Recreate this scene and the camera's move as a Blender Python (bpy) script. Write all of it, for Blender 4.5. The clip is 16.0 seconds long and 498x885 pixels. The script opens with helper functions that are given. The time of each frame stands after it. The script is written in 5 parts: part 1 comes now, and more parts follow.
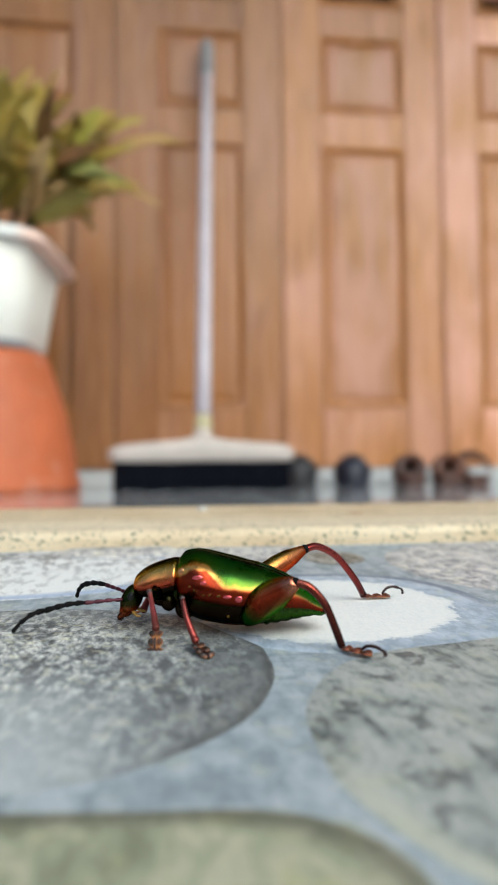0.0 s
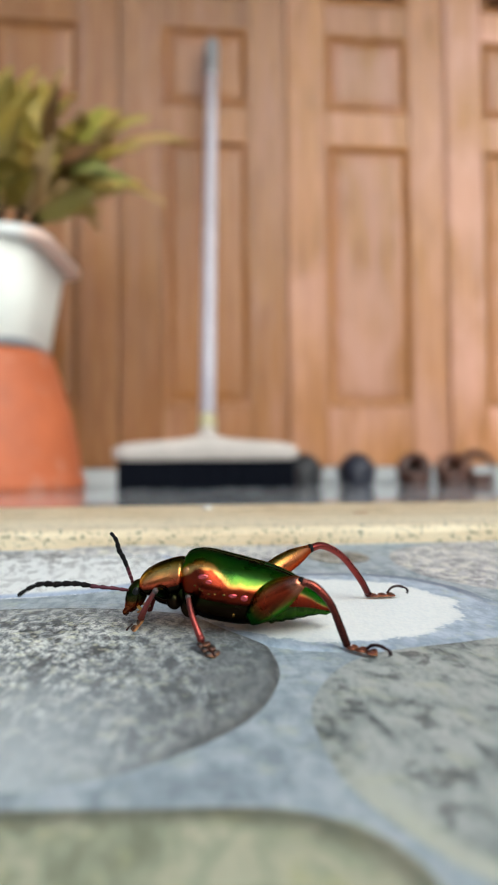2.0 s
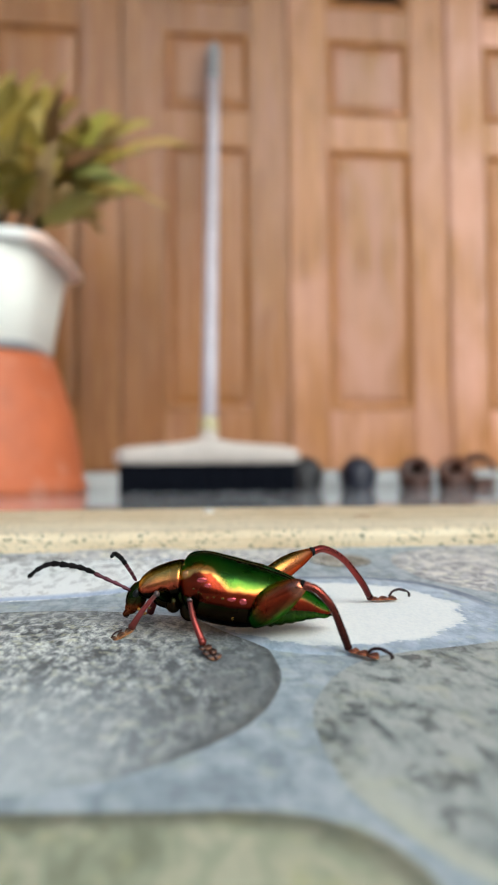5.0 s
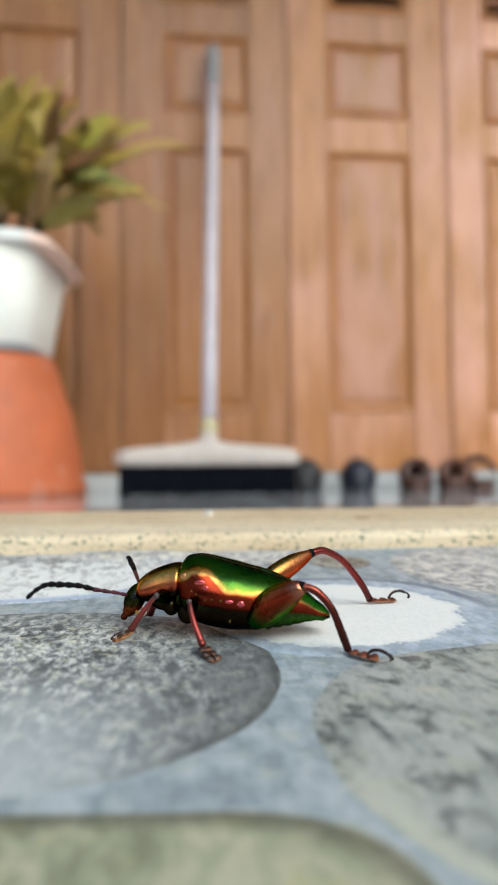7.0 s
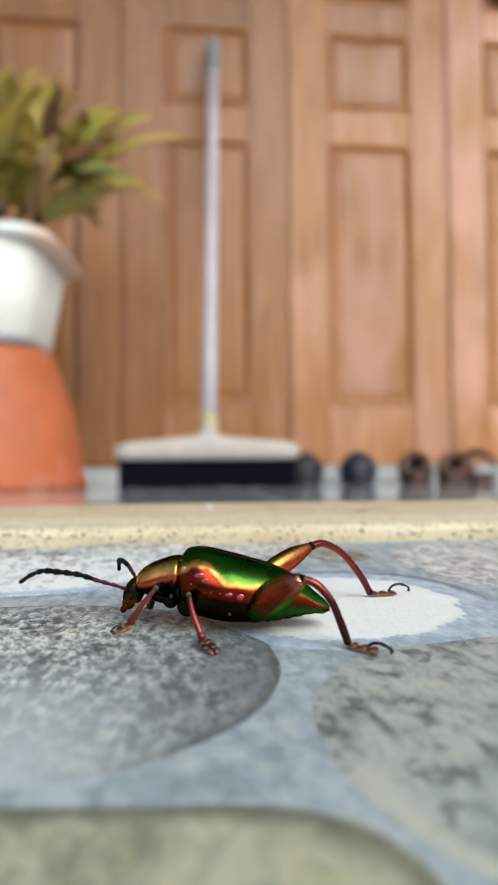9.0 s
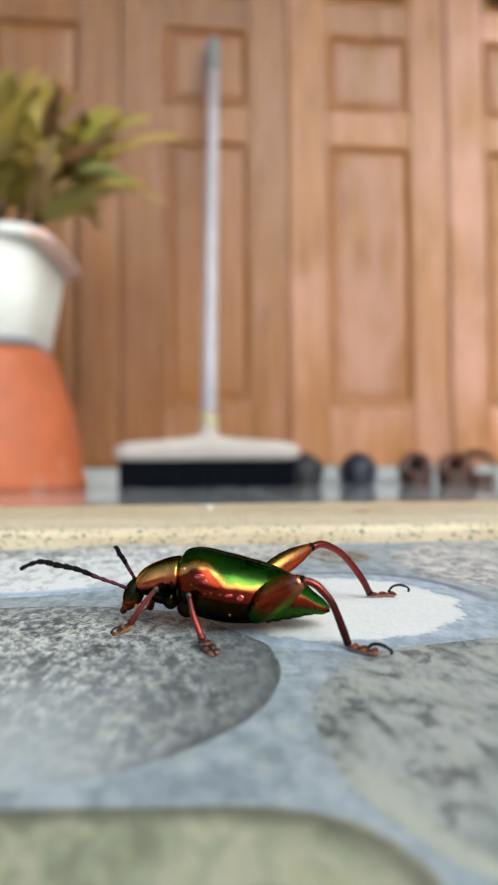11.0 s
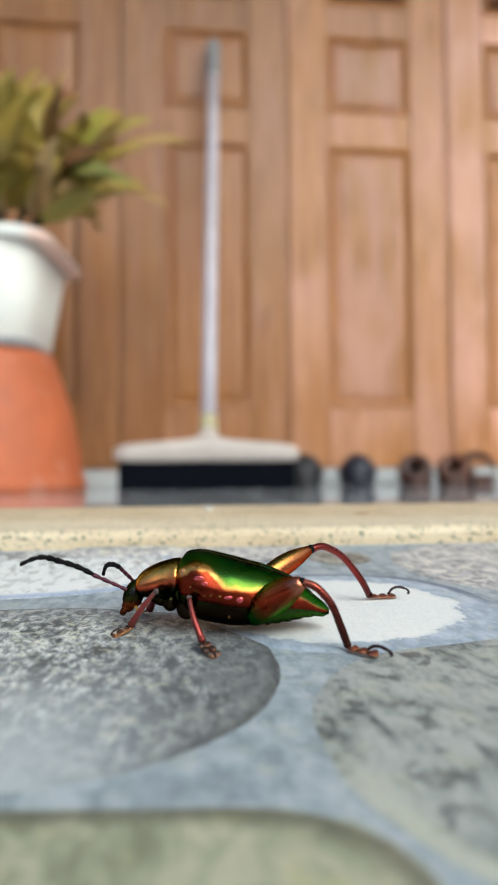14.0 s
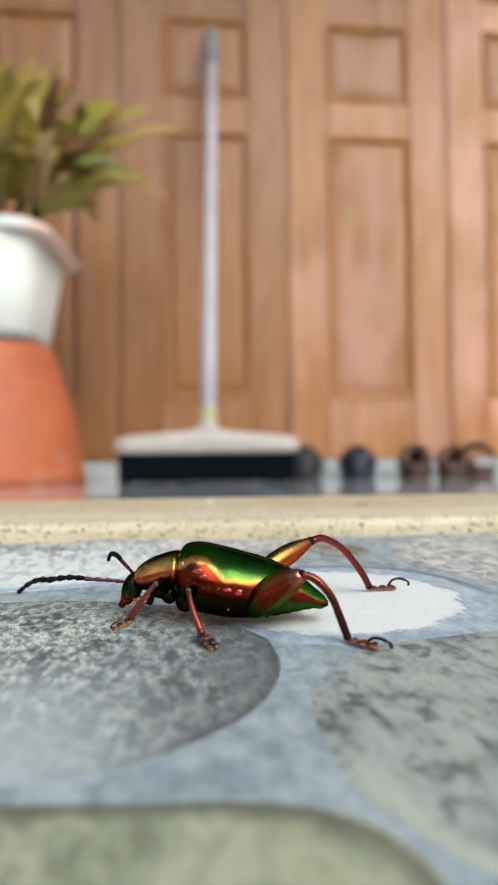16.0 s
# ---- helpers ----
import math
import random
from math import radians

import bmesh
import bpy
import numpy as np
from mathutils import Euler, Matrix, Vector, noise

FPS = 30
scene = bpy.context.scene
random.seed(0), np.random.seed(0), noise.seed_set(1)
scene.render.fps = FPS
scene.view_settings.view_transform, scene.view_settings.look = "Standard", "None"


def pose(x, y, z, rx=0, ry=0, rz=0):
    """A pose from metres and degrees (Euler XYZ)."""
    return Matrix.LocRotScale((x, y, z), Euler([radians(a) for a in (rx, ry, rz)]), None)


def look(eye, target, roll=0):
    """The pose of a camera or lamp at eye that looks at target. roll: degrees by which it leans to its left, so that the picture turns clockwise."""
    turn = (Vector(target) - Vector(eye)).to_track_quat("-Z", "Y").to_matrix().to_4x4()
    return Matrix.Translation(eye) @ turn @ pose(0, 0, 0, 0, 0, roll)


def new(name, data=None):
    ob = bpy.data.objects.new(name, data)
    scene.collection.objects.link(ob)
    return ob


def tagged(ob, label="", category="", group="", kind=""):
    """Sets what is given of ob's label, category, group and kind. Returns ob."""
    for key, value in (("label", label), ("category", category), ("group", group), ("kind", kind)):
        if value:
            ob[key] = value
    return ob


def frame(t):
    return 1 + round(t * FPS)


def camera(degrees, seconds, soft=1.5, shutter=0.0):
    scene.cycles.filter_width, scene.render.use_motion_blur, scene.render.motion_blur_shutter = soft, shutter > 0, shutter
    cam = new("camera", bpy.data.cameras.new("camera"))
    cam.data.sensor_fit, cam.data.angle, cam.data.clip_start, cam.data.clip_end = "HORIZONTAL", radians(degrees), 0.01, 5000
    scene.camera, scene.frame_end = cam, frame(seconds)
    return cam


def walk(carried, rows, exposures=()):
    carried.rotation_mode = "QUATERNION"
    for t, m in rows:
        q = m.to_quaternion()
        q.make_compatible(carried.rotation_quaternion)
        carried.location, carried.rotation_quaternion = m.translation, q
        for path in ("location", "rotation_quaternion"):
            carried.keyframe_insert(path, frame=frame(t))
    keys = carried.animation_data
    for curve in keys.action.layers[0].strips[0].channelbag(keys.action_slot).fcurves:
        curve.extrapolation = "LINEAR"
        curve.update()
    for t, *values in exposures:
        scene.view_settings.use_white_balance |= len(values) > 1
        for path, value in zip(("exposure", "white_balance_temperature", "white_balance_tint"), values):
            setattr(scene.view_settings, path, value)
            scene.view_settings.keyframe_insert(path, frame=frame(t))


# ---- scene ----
cam = camera(37.48, 16.0, soft=1.0)
cam.data.dof.use_dof = True
cam.data.dof.focus_distance = 0.0705
cam.data.dof.aperture_fstop = 45.0


def eye_pose(x, y, z, pitch, yaw, roll):
    """Camera pose from millimetres and degrees."""
    return pose(x / 1000, y / 1000, z / 1000, 90 + pitch, 0, yaw) @ pose(0, 0, 0, 0, 0, roll)


walk(cam, [
    (0, eye_pose(0.147, 0.167, 32.988, 2.393, -6.453, -0.631)),
    (0.5, eye_pose(0.087, 0.164, 32.978, 2.409, -6.295, -0.544)),
    (1, eye_pose(0.102, 0.111, 33.000, 2.333, -6.165, -0.590)),
    (1.5, eye_pose(0.084, 0.174, 32.957, 2.285, -6.125, -0.524)),
    (2, eye_pose(0.008, 0.006, 33.045, 2.301, -6.121, -0.537)),
    (2.5, eye_pose(0.052, 0.045, 33.004, 2.371, -6.026, -0.554)),
    (3, eye_pose(0.038, 0.158, 32.967, 2.338, -6.014, -0.533)),
    (3.5, eye_pose(-0.000, 0.000, 33.000, 2.470, -6.000, -0.500)),
    (4, eye_pose(-0.003, -0.037, 33.012, 2.589, -5.994, -0.491)),
    (6.5, eye_pose(-0.002, -0.046, 32.995, 2.548, -6.013, -0.486)),
    (7, eye_pose(0.025, -0.159, 33.019, 2.704, -6.007, -0.544)),
    (7.5, eye_pose(0.002, -0.167, 33.017, 2.746, -6.022, -0.518)),
    (8, eye_pose(0.053, -0.043, 32.995, 2.532, -6.014, -0.594)),
    (8.5, eye_pose(0.033, -0.062, 32.992, 2.475, -6.023, -0.571)),
    (9, eye_pose(0.044, 0.139, 32.922, 2.211, -6.015, -0.482)),
    (11.5, eye_pose(0.034, 0.093, 32.958, 2.263, -6.017, -0.496)),
    (12, eye_pose(0.023, 0.178, 32.958, 2.066, -6.024, -0.438)),
    (12.5, eye_pose(0.006, 0.072, 33.030, 2.096, -6.023, -0.458)),
    (13, eye_pose(0.010, 0.036, 32.993, 2.291, -6.023, -0.470)),
    (13.5, eye_pose(0.020, 0.098, 32.981, 2.210, -6.033, -0.465)),
    (14, eye_pose(-0.010, -0.012, 33.006, 2.382, -6.044, -0.449)),
    (14.5, eye_pose(0.041, 0.129, 32.945, 2.242, -6.038, -0.541)),
    (14.73, eye_pose(0.030, 0.347, 32.947, 1.647, -6.097, -0.448)),
    (14.9, eye_pose(0.020, 0.548, 32.948, 1.128, -6.150, -0.361)),
    (15, eye_pose(0.020, 0.548, 32.948, 1.098, -6.150, -0.361)),
    (15.2, eye_pose(0.020, 0.548, 32.948, 1.118, -6.150, -0.361)),
    (15.5, eye_pose(0.068, 0.399, 32.996, 1.410, -6.021, -0.525)),
    (16, eye_pose(0.108, 0.272, 33.069, 1.713, -6.039, -0.680)),
], exposures=((0, 0.37, 5850, 2.0), (16, 0.37, 5850, 2.0)))

# ---- light ----
SUN_UP, SUN_TURN = radians(36), radians(156)
world = bpy.data.worlds.new("sky")
scene.world = world
world.use_nodes = True
wn = world.node_tree.nodes
sky = wn.new("ShaderNodeTexSky")
sky.sky_type, sky.sun_disc = "NISHITA", False
sky.sun_elevation, sky.sun_rotation = SUN_UP, SUN_TURN
sky.air_density, sky.dust_density, sky.ozone_density = 1.0, 4.0, 1.0
world.node_tree.links.new(sky.outputs["Color"], wn["Background"].inputs["Color"])
wn["Background"].inputs["Strength"].default_value = 0.13
sun = new("sun", bpy.data.lights.new("sun", "SUN"))
sun.data.energy, sun.data.angle, sun.data.color = 1.5, radians(62), (0.97, 0.98, 0.94)
sun.matrix_world = look((0, 0, 0), (-math.sin(SUN_TURN) * math.cos(SUN_UP), -math.cos(SUN_TURN) * math.cos(SUN_UP), -math.sin(SUN_UP)))


# ---- node helpers ----
class Mat:
    """A node material with a Principled shader and short calls for its textures."""

    def __init__(self, name, color=(0.5, 0.5, 0.5), rough=0.5, metal=0.0, coat=0.0, spec=0.5):
        self.m = bpy.data.materials.new(name)
        self.m.use_nodes = True
        self.t = self.m.node_tree
        self.p = self.t.nodes["Principled BSDF"]
        self.put("Base Color", (*color, 1))
        self.put("Roughness", rough)
        self.put("Metallic", metal)
        self.put("Coat Weight", coat)
        self.put("Specular IOR Level", spec)
        self.co = self.t.nodes.new("ShaderNodeTexCoord").outputs["Object"]

    def put(self, key, value):
        if isinstance(value, bpy.types.NodeSocket):
            self.t.links.new(value, self.p.inputs[key])
        else:
            self.p.inputs[key].default_value = value

    def node(self, kind, **ins):
        n = self.t.nodes.new(kind)
        for k, v in ins.items():
            s = n.inputs[k.replace("_", " ")]
            if isinstance(v, bpy.types.NodeSocket):
                self.t.links.new(v, s)
            else:
                s.default_value = v
        return n

    def stretch(self, scale, co=None, turn=(0, 0, 0)):
        n = self.node("ShaderNodeMapping", Vector=co or self.co)
        n.inputs["Scale"].default_value = scale
        n.inputs["Rotation"].default_value = turn
        return n.outputs[0]

    def noise(self, scale, detail=4, rough=0.55, co=None, distort=0.0):
        n = self.node("ShaderNodeTexNoise", Vector=co or self.co, Scale=scale, Detail=detail, Roughness=rough, Distortion=distort)
        return n.outputs[0]

    def cells(self, scale, co=None, feature="F1", random_=1.0):
        n = self.node("ShaderNodeTexVoronoi", Vector=co or self.co, Scale=scale, Randomness=random_)
        n.feature = feature
        return n.outputs["Distance"]

    def ramp(self, fac, *stops):
        n = self.node("ShaderNodeValToRGB", Fac=fac)
        e = n.color_ramp.elements
        while len(e) < len(stops):
            e.new(0.5)
        for el, (at, c) in zip(e, stops):
            el.position = at
            el.color = (*c, 1) if isinstance(c, tuple) else (c, c, c, 1)
        return n.outputs[0]

    def mix(self, fac, a, b, blend="MIX"):
        n = self.t.nodes.new("ShaderNodeMix")
        n.data_type, n.blend_type = "RGBA", blend
        for s, v in zip((n.inputs[0], n.inputs[6], n.inputs[7]), (fac, a, b)):
            if isinstance(v, bpy.types.NodeSocket):
                self.t.links.new(v, s)
            else:
                s.default_value = (*v, 1) if isinstance(v, tuple) else v
        return n.outputs[2]

    def calc(self, op, a, b=0.0, c=0.0):
        n = self.t.nodes.new("ShaderNodeMath")
        n.operation = op
        for s, v in zip(n.inputs, (a, b, c)):
            if isinstance(v, bpy.types.NodeSocket):
                self.t.links.new(v, s)
            else:
                s.default_value = v
        return n.outputs[0]

    def axis(self, i, co=None):
        n = self.node("ShaderNodeSeparateXYZ", Vector=co or self.co)
        return n.outputs[i]

    def attr(self, name):
        n = self.t.nodes.new("ShaderNodeAttribute")
        n.attribute_name = name
        return n.outputs["Fac"]

    def random(self):
        return self.t.nodes.new("ShaderNodeObjectInfo").outputs["Random"]

    def bump(self, height, strength=0.3, distance=0.001, key="Normal"):
        n = self.node("ShaderNodeBump", Height=height, Strength=strength, Distance=distance)
        self.put(key, n.outputs[0])


MM = 0.001


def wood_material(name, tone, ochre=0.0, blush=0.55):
    """Varnished teak; ochre browns it, tone darkens it, shade and sheen included."""
    m = Mat(name, rough=0.45, coat=0.34, spec=0.25)
    m.put("Coat Roughness", 0.36)
    shift = m.t.nodes.new("ShaderNodeVectorMath")
    shift.operation = "ADD"
    m.t.links.new(m.co, shift.inputs[0])
    rnd = m.t.nodes.new("ShaderNodeCombineXYZ")
    m.t.links.new(m.calc("MULTIPLY", m.random(), 7.0), rnd.inputs[0])
    m.t.links.new(m.calc("MULTIPLY", m.random(), 3.0), rnd.inputs[2])
    m.t.links.new(rnd.outputs[0], shift.inputs[1])
    co = shift.outputs[0]
    grain = m.noise(9, 6, 0.6, m.stretch((6, 6, 0.5), co), 0.8)
    fine = m.noise(60, 4, 0.7, m.stretch((8, 8, 0.35), co))
    blot = m.noise(3.6, 3, 0.5, m.stretch((1.6, 1.6, 0.8), co), 0.5)
    c = m.ramp(grain, (0.28, (0.27, 0.092, 0.024)), (0.5, (0.47, 0.190, 0.060)), (0.72, (0.64, 0.285, 0.11)))
    c = m.mix(m.ramp(fine, (0.35, 0.0), (0.8, 0.18)), c, (0.28, 0.11, 0.036))
    # rosy blotches also carry the varnish's lilac sky sheen
    c = m.mix(m.ramp(blot, (0.38, 0.0), (0.62, blush)), c, (0.68, 0.34, 0.25))
    c = m.mix(m.ramp(m.noise(2.6, 3, 0.5, m.stretch((2.2, 2.2, 0.7), co)), (0.42, 0.0), (0.60, 0.28 + ochre)), c, (0.48, 0.182, 0.045))
    dark = m.noise(4.2, 4, 0.6, m.stretch((2.4, 2.4, 0.40), co), 0.6)
    c = m.mix(m.ramp(dark, (0.50, 0.0), (0.70, 0.11 + 0.5 * ochre)), c, (0.20, 0.078, 0.03))
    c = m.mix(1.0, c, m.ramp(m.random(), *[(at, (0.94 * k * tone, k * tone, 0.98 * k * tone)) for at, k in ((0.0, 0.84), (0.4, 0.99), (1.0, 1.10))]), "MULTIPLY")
    band = m.noise(4.4, 4, 0.6, m.stretch((5.5, 5.5, 0.38), co), 0.5)
    c = m.mix(m.ramp(band, (0.30, 0.25 + 0.6 * ochre), (0.44, 0.0)), c, (0.27 * tone, 0.075 * tone, 0.026 * tone))
    c = m.mix(m.ramp(band, (0.56, 0.0), (0.72, 0.45)), c, (0.66 * tone, 0.33 * tone, 0.24 * tone))
    m.put("Base Color", c)
    m.put("Roughness", m.ramp(blot, (0.3, 0.40), (0.7, 0.55)))
    m.bump(fine, 0.15, 0.0006)
    return m.m


def plain(name, color, rough=0.5, var=0.12, scale=30.0, metal=0.0, coat=0.0, bump=0.1, dist=0.001, spec=0.5):
    """A surface of one colour with stains at two scales and fine relief."""
    m = Mat(name, color, rough, metal, coat, spec)
    a, b = m.noise(scale, 5), m.noise(scale * 0.17, 3)
    lo = tuple(c * (1 - var * 1.6) for c in color)
    hi = tuple(min(1, c * (1 + var)) for c in color)
    c = m.ramp(a, (0.3, lo), (0.7, hi))
    c = m.mix(m.ramp(b, (0.35, 0.0), (0.7, 0.5)), c, tuple(x * (1 - var) for x in color))
    m.put("Base Color", c)
    m.put("Roughness", m.ramp(b, (0.3, max(0.02, rough - 0.08)), (0.7, min(1, rough + 0.08))))
    m.bump(a, bump, dist)
    return m.m


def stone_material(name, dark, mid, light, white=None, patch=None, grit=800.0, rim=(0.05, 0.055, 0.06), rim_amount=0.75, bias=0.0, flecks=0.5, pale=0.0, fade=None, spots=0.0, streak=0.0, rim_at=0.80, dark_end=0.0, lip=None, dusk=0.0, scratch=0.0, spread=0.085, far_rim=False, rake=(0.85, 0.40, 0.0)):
    """Matt printed-stone glaze: mottled flecks, grit, and a darker line along the pebble's edge.
    patch: centre and half axes (mm) of the white print."""
    m = Mat(name, mid, 0.5)
    geo = m.t.nodes.new("ShaderNodeNewGeometry").outputs["Position"]
    st = m.noise(grit, 5, 0.62, m.stretch((1.0, 0.46, 1), geo, (0, 0, 0.35)), 0.35)
    gr = m.noise(grit * 3.2, 4, 0.7, m.stretch((1.0, 0.5, 1), geo))
    big = m.noise(grit * 0.22, 4, 0.6, geo, 0.4)
    tone = m.calc("ADD", m.calc("MULTIPLY", st, 0.74), m.calc("MULTIPLY", big, 0.26))
    c = m.ramp(tone, (0.5 + bias - spread, dark), (0.5 + bias, mid), (0.5 + bias + spread * 0.95, light))
    c = m.mix(m.ramp(gr, (0.46, 0.0), (0.66, flecks)), c, dark)
    warm = m.noise(grit * 0.8, 3, 0.6, m.stretch((1, 1, 1), geo, (0, 0, 1.1)))
    c = m.mix(m.ramp(warm, (0.55, 0.0), (0.68, 0.5)), c, tuple(min(0.8, k) for k in (light[0] * 1.08, light[1] * 1.04, light[2] * 0.78)))
    edge = m.attr("rim")
    if pale:
        c = m.mix(m.ramp(m.calc("ADD", edge, m.calc("MULTIPLY", big, 0.5)), (0.6, pale), (1.1, 0.0)), c, light)
    if scratch:
        c = m.mix(m.ramp(m.noise(grit * 1.3, 4, 0.7, m.stretch((0.35, 1.6, 1), geo, (0, 0, -0.35))), (0.52, 0.0), (0.66, scratch)), c, (0.60, 0.63, 0.68))
    if white:
        x, y, a, b = patch
        off = m.t.nodes.new("ShaderNodeVectorMath")
        off.operation = "SUBTRACT"
        m.t.links.new(geo, off.inputs[0])
        off.inputs[1].default_value = (x * MM, y * MM, 0)
        span = m.t.nodes.new("ShaderNodeVectorMath")
        span.operation = "LENGTH"
        m.t.links.new(m.stretch((1 / (a * MM), 1 / (b * MM), 0), off.outputs[0]), span.inputs[0])
        ragged = m.calc("SUBTRACT", m.calc("ADD", m.noise(240, 3, 0.6, geo), m.calc("MULTIPLY", m.noise(1300, 5, 0.75, geo), 0.6)), 0.8)
        wob = m.calc("ADD", span.outputs["Value"], m.calc("MULTIPLY", ragged, 0.34))
        c = m.mix(m.ramp(wob, (0.93, 1.0), (0.99, 0.7), (1.06, 0.0)), c, m.mix(m.ramp(gr, (0.42, 0.0), (0.7, 0.2)), white, mid))
    if dark_end:
        end = m.calc("ADD", m.attr("end"), m.calc("MULTIPLY", m.calc("SUBTRACT", big, 0.5), 1.4))
        c = m.mix(m.ramp(end, (0.25, 0.0), (0.90, dark_end)), c, tuple(0.8 * a + 0.2 * b for a, b in zip(dark, mid)))
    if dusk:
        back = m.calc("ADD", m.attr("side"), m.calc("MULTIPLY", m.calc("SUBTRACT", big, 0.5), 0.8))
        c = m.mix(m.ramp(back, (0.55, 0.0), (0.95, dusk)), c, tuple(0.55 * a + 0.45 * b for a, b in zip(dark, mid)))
    if spots:
        blot = m.ramp(m.noise(grit * 0.9, 3, 0.55, m.stretch((1, 0.72, 1), geo, (0, 0, 0.2))), (0.58, 0.0), (0.66, spots))
        c = m.mix(m.calc("MULTIPLY", blot, m.ramp(m.calc("ADD", edge, m.calc("MULTIPLY", big, 0.5)), (0.75, 0.45), (1.05, 1.0))), c, dark)
    if streak:
        far = m.ramp(m.calc("ADD", m.attr("side"), m.noise(grit * 0.3, 3, 0.6, geo)), (0.2, 0.35), (1.0, streak))
        c = m.mix(m.calc("MULTIPLY", far, m.ramp(m.noise(grit * 1.1, 4, 0.7, m.stretch((rake[0], rake[1], 1), geo, (0, 0, rake[2]))), (0.50, 0.0), (0.57, 1.0))), c, (0.17, 0.165, 0.16))
    wob = m.calc("ADD", edge, m.calc("MULTIPLY", m.calc("SUBTRACT", m.noise(grit * 0.35, 4, 0.6, geo), 0.5), 0.06))
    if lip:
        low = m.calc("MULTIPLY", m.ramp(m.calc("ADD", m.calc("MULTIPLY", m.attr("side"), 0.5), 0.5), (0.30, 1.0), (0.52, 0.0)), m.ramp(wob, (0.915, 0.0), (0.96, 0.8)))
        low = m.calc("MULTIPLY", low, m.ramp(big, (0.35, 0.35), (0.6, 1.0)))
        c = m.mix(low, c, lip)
    line = m.ramp(wob, (rim_at, 0.0), ((rim_at + 1.02) / 2, rim_amount), (0.98, rim_amount), (1.0, rim_amount * 0.2))
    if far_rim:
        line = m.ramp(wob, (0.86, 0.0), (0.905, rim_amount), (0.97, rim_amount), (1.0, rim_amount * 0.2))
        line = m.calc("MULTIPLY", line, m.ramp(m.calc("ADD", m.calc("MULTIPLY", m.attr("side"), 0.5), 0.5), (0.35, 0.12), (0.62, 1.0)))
    c = m.mix(line, c, rim)
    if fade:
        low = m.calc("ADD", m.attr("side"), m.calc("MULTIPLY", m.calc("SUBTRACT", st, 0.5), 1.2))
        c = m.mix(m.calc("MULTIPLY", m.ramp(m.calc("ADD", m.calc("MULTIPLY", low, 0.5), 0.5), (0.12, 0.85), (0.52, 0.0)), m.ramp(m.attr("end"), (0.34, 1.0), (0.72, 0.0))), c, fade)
    m.put("Base Color", c)
    m.put("Roughness", m.ramp(st, (0.3, 0.62), (0.7, 0.42)))
    m.bump(m.mix(0.4, st, gr), 0.7, 0.00035)
    return m.m


# low ridges of the step-edge tile: front, width and height in millimetres
RIDGES = ((131.8, 3.5, 0.10), (138.6, 4.0, 0.13), (146.4, 3.5, 0.16), (153.6, 2.5, 0.14))


def nosing_material():
    m = Mat("speckled_cream_ceramic", (0.78, 0.68, 0.48), 0.8, spec=0.3)
    a = m.noise(90, 4)
    c = m.ramp(a, (0.3, (0.64, 0.525, 0.345)), (0.7, (0.76, 0.65, 0.455)))
    line = m.noise(700, 3, 0.6, m.stretch((0.05, 1, 1)))
    c = m.mix(m.ramp(line, (0.44, 0.0), (0.66, 0.42)), c, (0.50, 0.36, 0.21))
    back = m.calc("ADD", m.axis(1), m.calc("MULTIPLY", m.calc("SUBTRACT", m.noise(60, 4), 0.5), 0.008))
    c = m.mix(m.ramp(m.calc("DIVIDE", m.calc("SUBTRACT", back, 0.131), 0.02), (0.0, 0.0), (0.5, 0.24)), c, (0.56, 0.40, 0.23))
    # pale front strip: the top's sky brightness put into the colour
    depth = m.calc("ADD", m.axis(1), m.calc("MULTIPLY", m.calc("SUBTRACT", m.noise(45, 3), 0.5), 0.0012))
    c = m.mix(m.ramp(m.calc("DIVIDE", m.calc("SUBTRACT", depth, 0.118), 0.014), (0.0, 0.0), (0.2, 0.28), (0.75, 0.28), (1.0, 0.0)), c, (0.82, 0.74, 0.57))
    # broken brown line along the foot of each ridge
    for (g, _, _), amount in zip(RIDGES, (0.4, 0.75, 0.9, 0.7)):
        broken = m.calc("MULTIPLY", m.ramp(m.noise(70, 3, 0.6, m.stretch((1, 0, 0))), (0.35, 0.3), (0.6, 1.0)), amount)
        foot = m.ramp(m.calc("DIVIDE", m.calc("ABSOLUTE", m.calc("SUBTRACT", m.axis(1), (g - 0.2) * MM)), 0.9 * MM), (0.4, 1.0), (1.0, 0.0))
        c = m.mix(m.calc("MULTIPLY", foot, broken), c, (0.38, 0.25, 0.13))
    front = m.ramp(m.calc("DIVIDE", m.calc("SUBTRACT", m.axis(1), 0.117), 0.006), (0.3, 1.0), (0.8, 0.75))
    on = m.noise(330, 2, 0.5)
    for scale, lim in ((800, 0.25), (1150, 0.24), (1900, 0.22)):
        d = m.cells(scale, m.stretch((0.8, 1, 1)))
        dots = m.calc("MULTIPLY", m.ramp(d, (lim * 0.7, 1.0), (lim * 1.15, 0.0)), m.ramp(on, (0.38, 0.0), (0.47, 1.0)))
        c = m.mix(m.calc("MULTIPLY", m.calc("MULTIPLY", dots, front), 0.85), c, (0.13, 0.135, 0.09))
    m.put("Base Color", c)
    m.bump(m.noise(900, 3), 0.12, 0.0002)
    return m.m


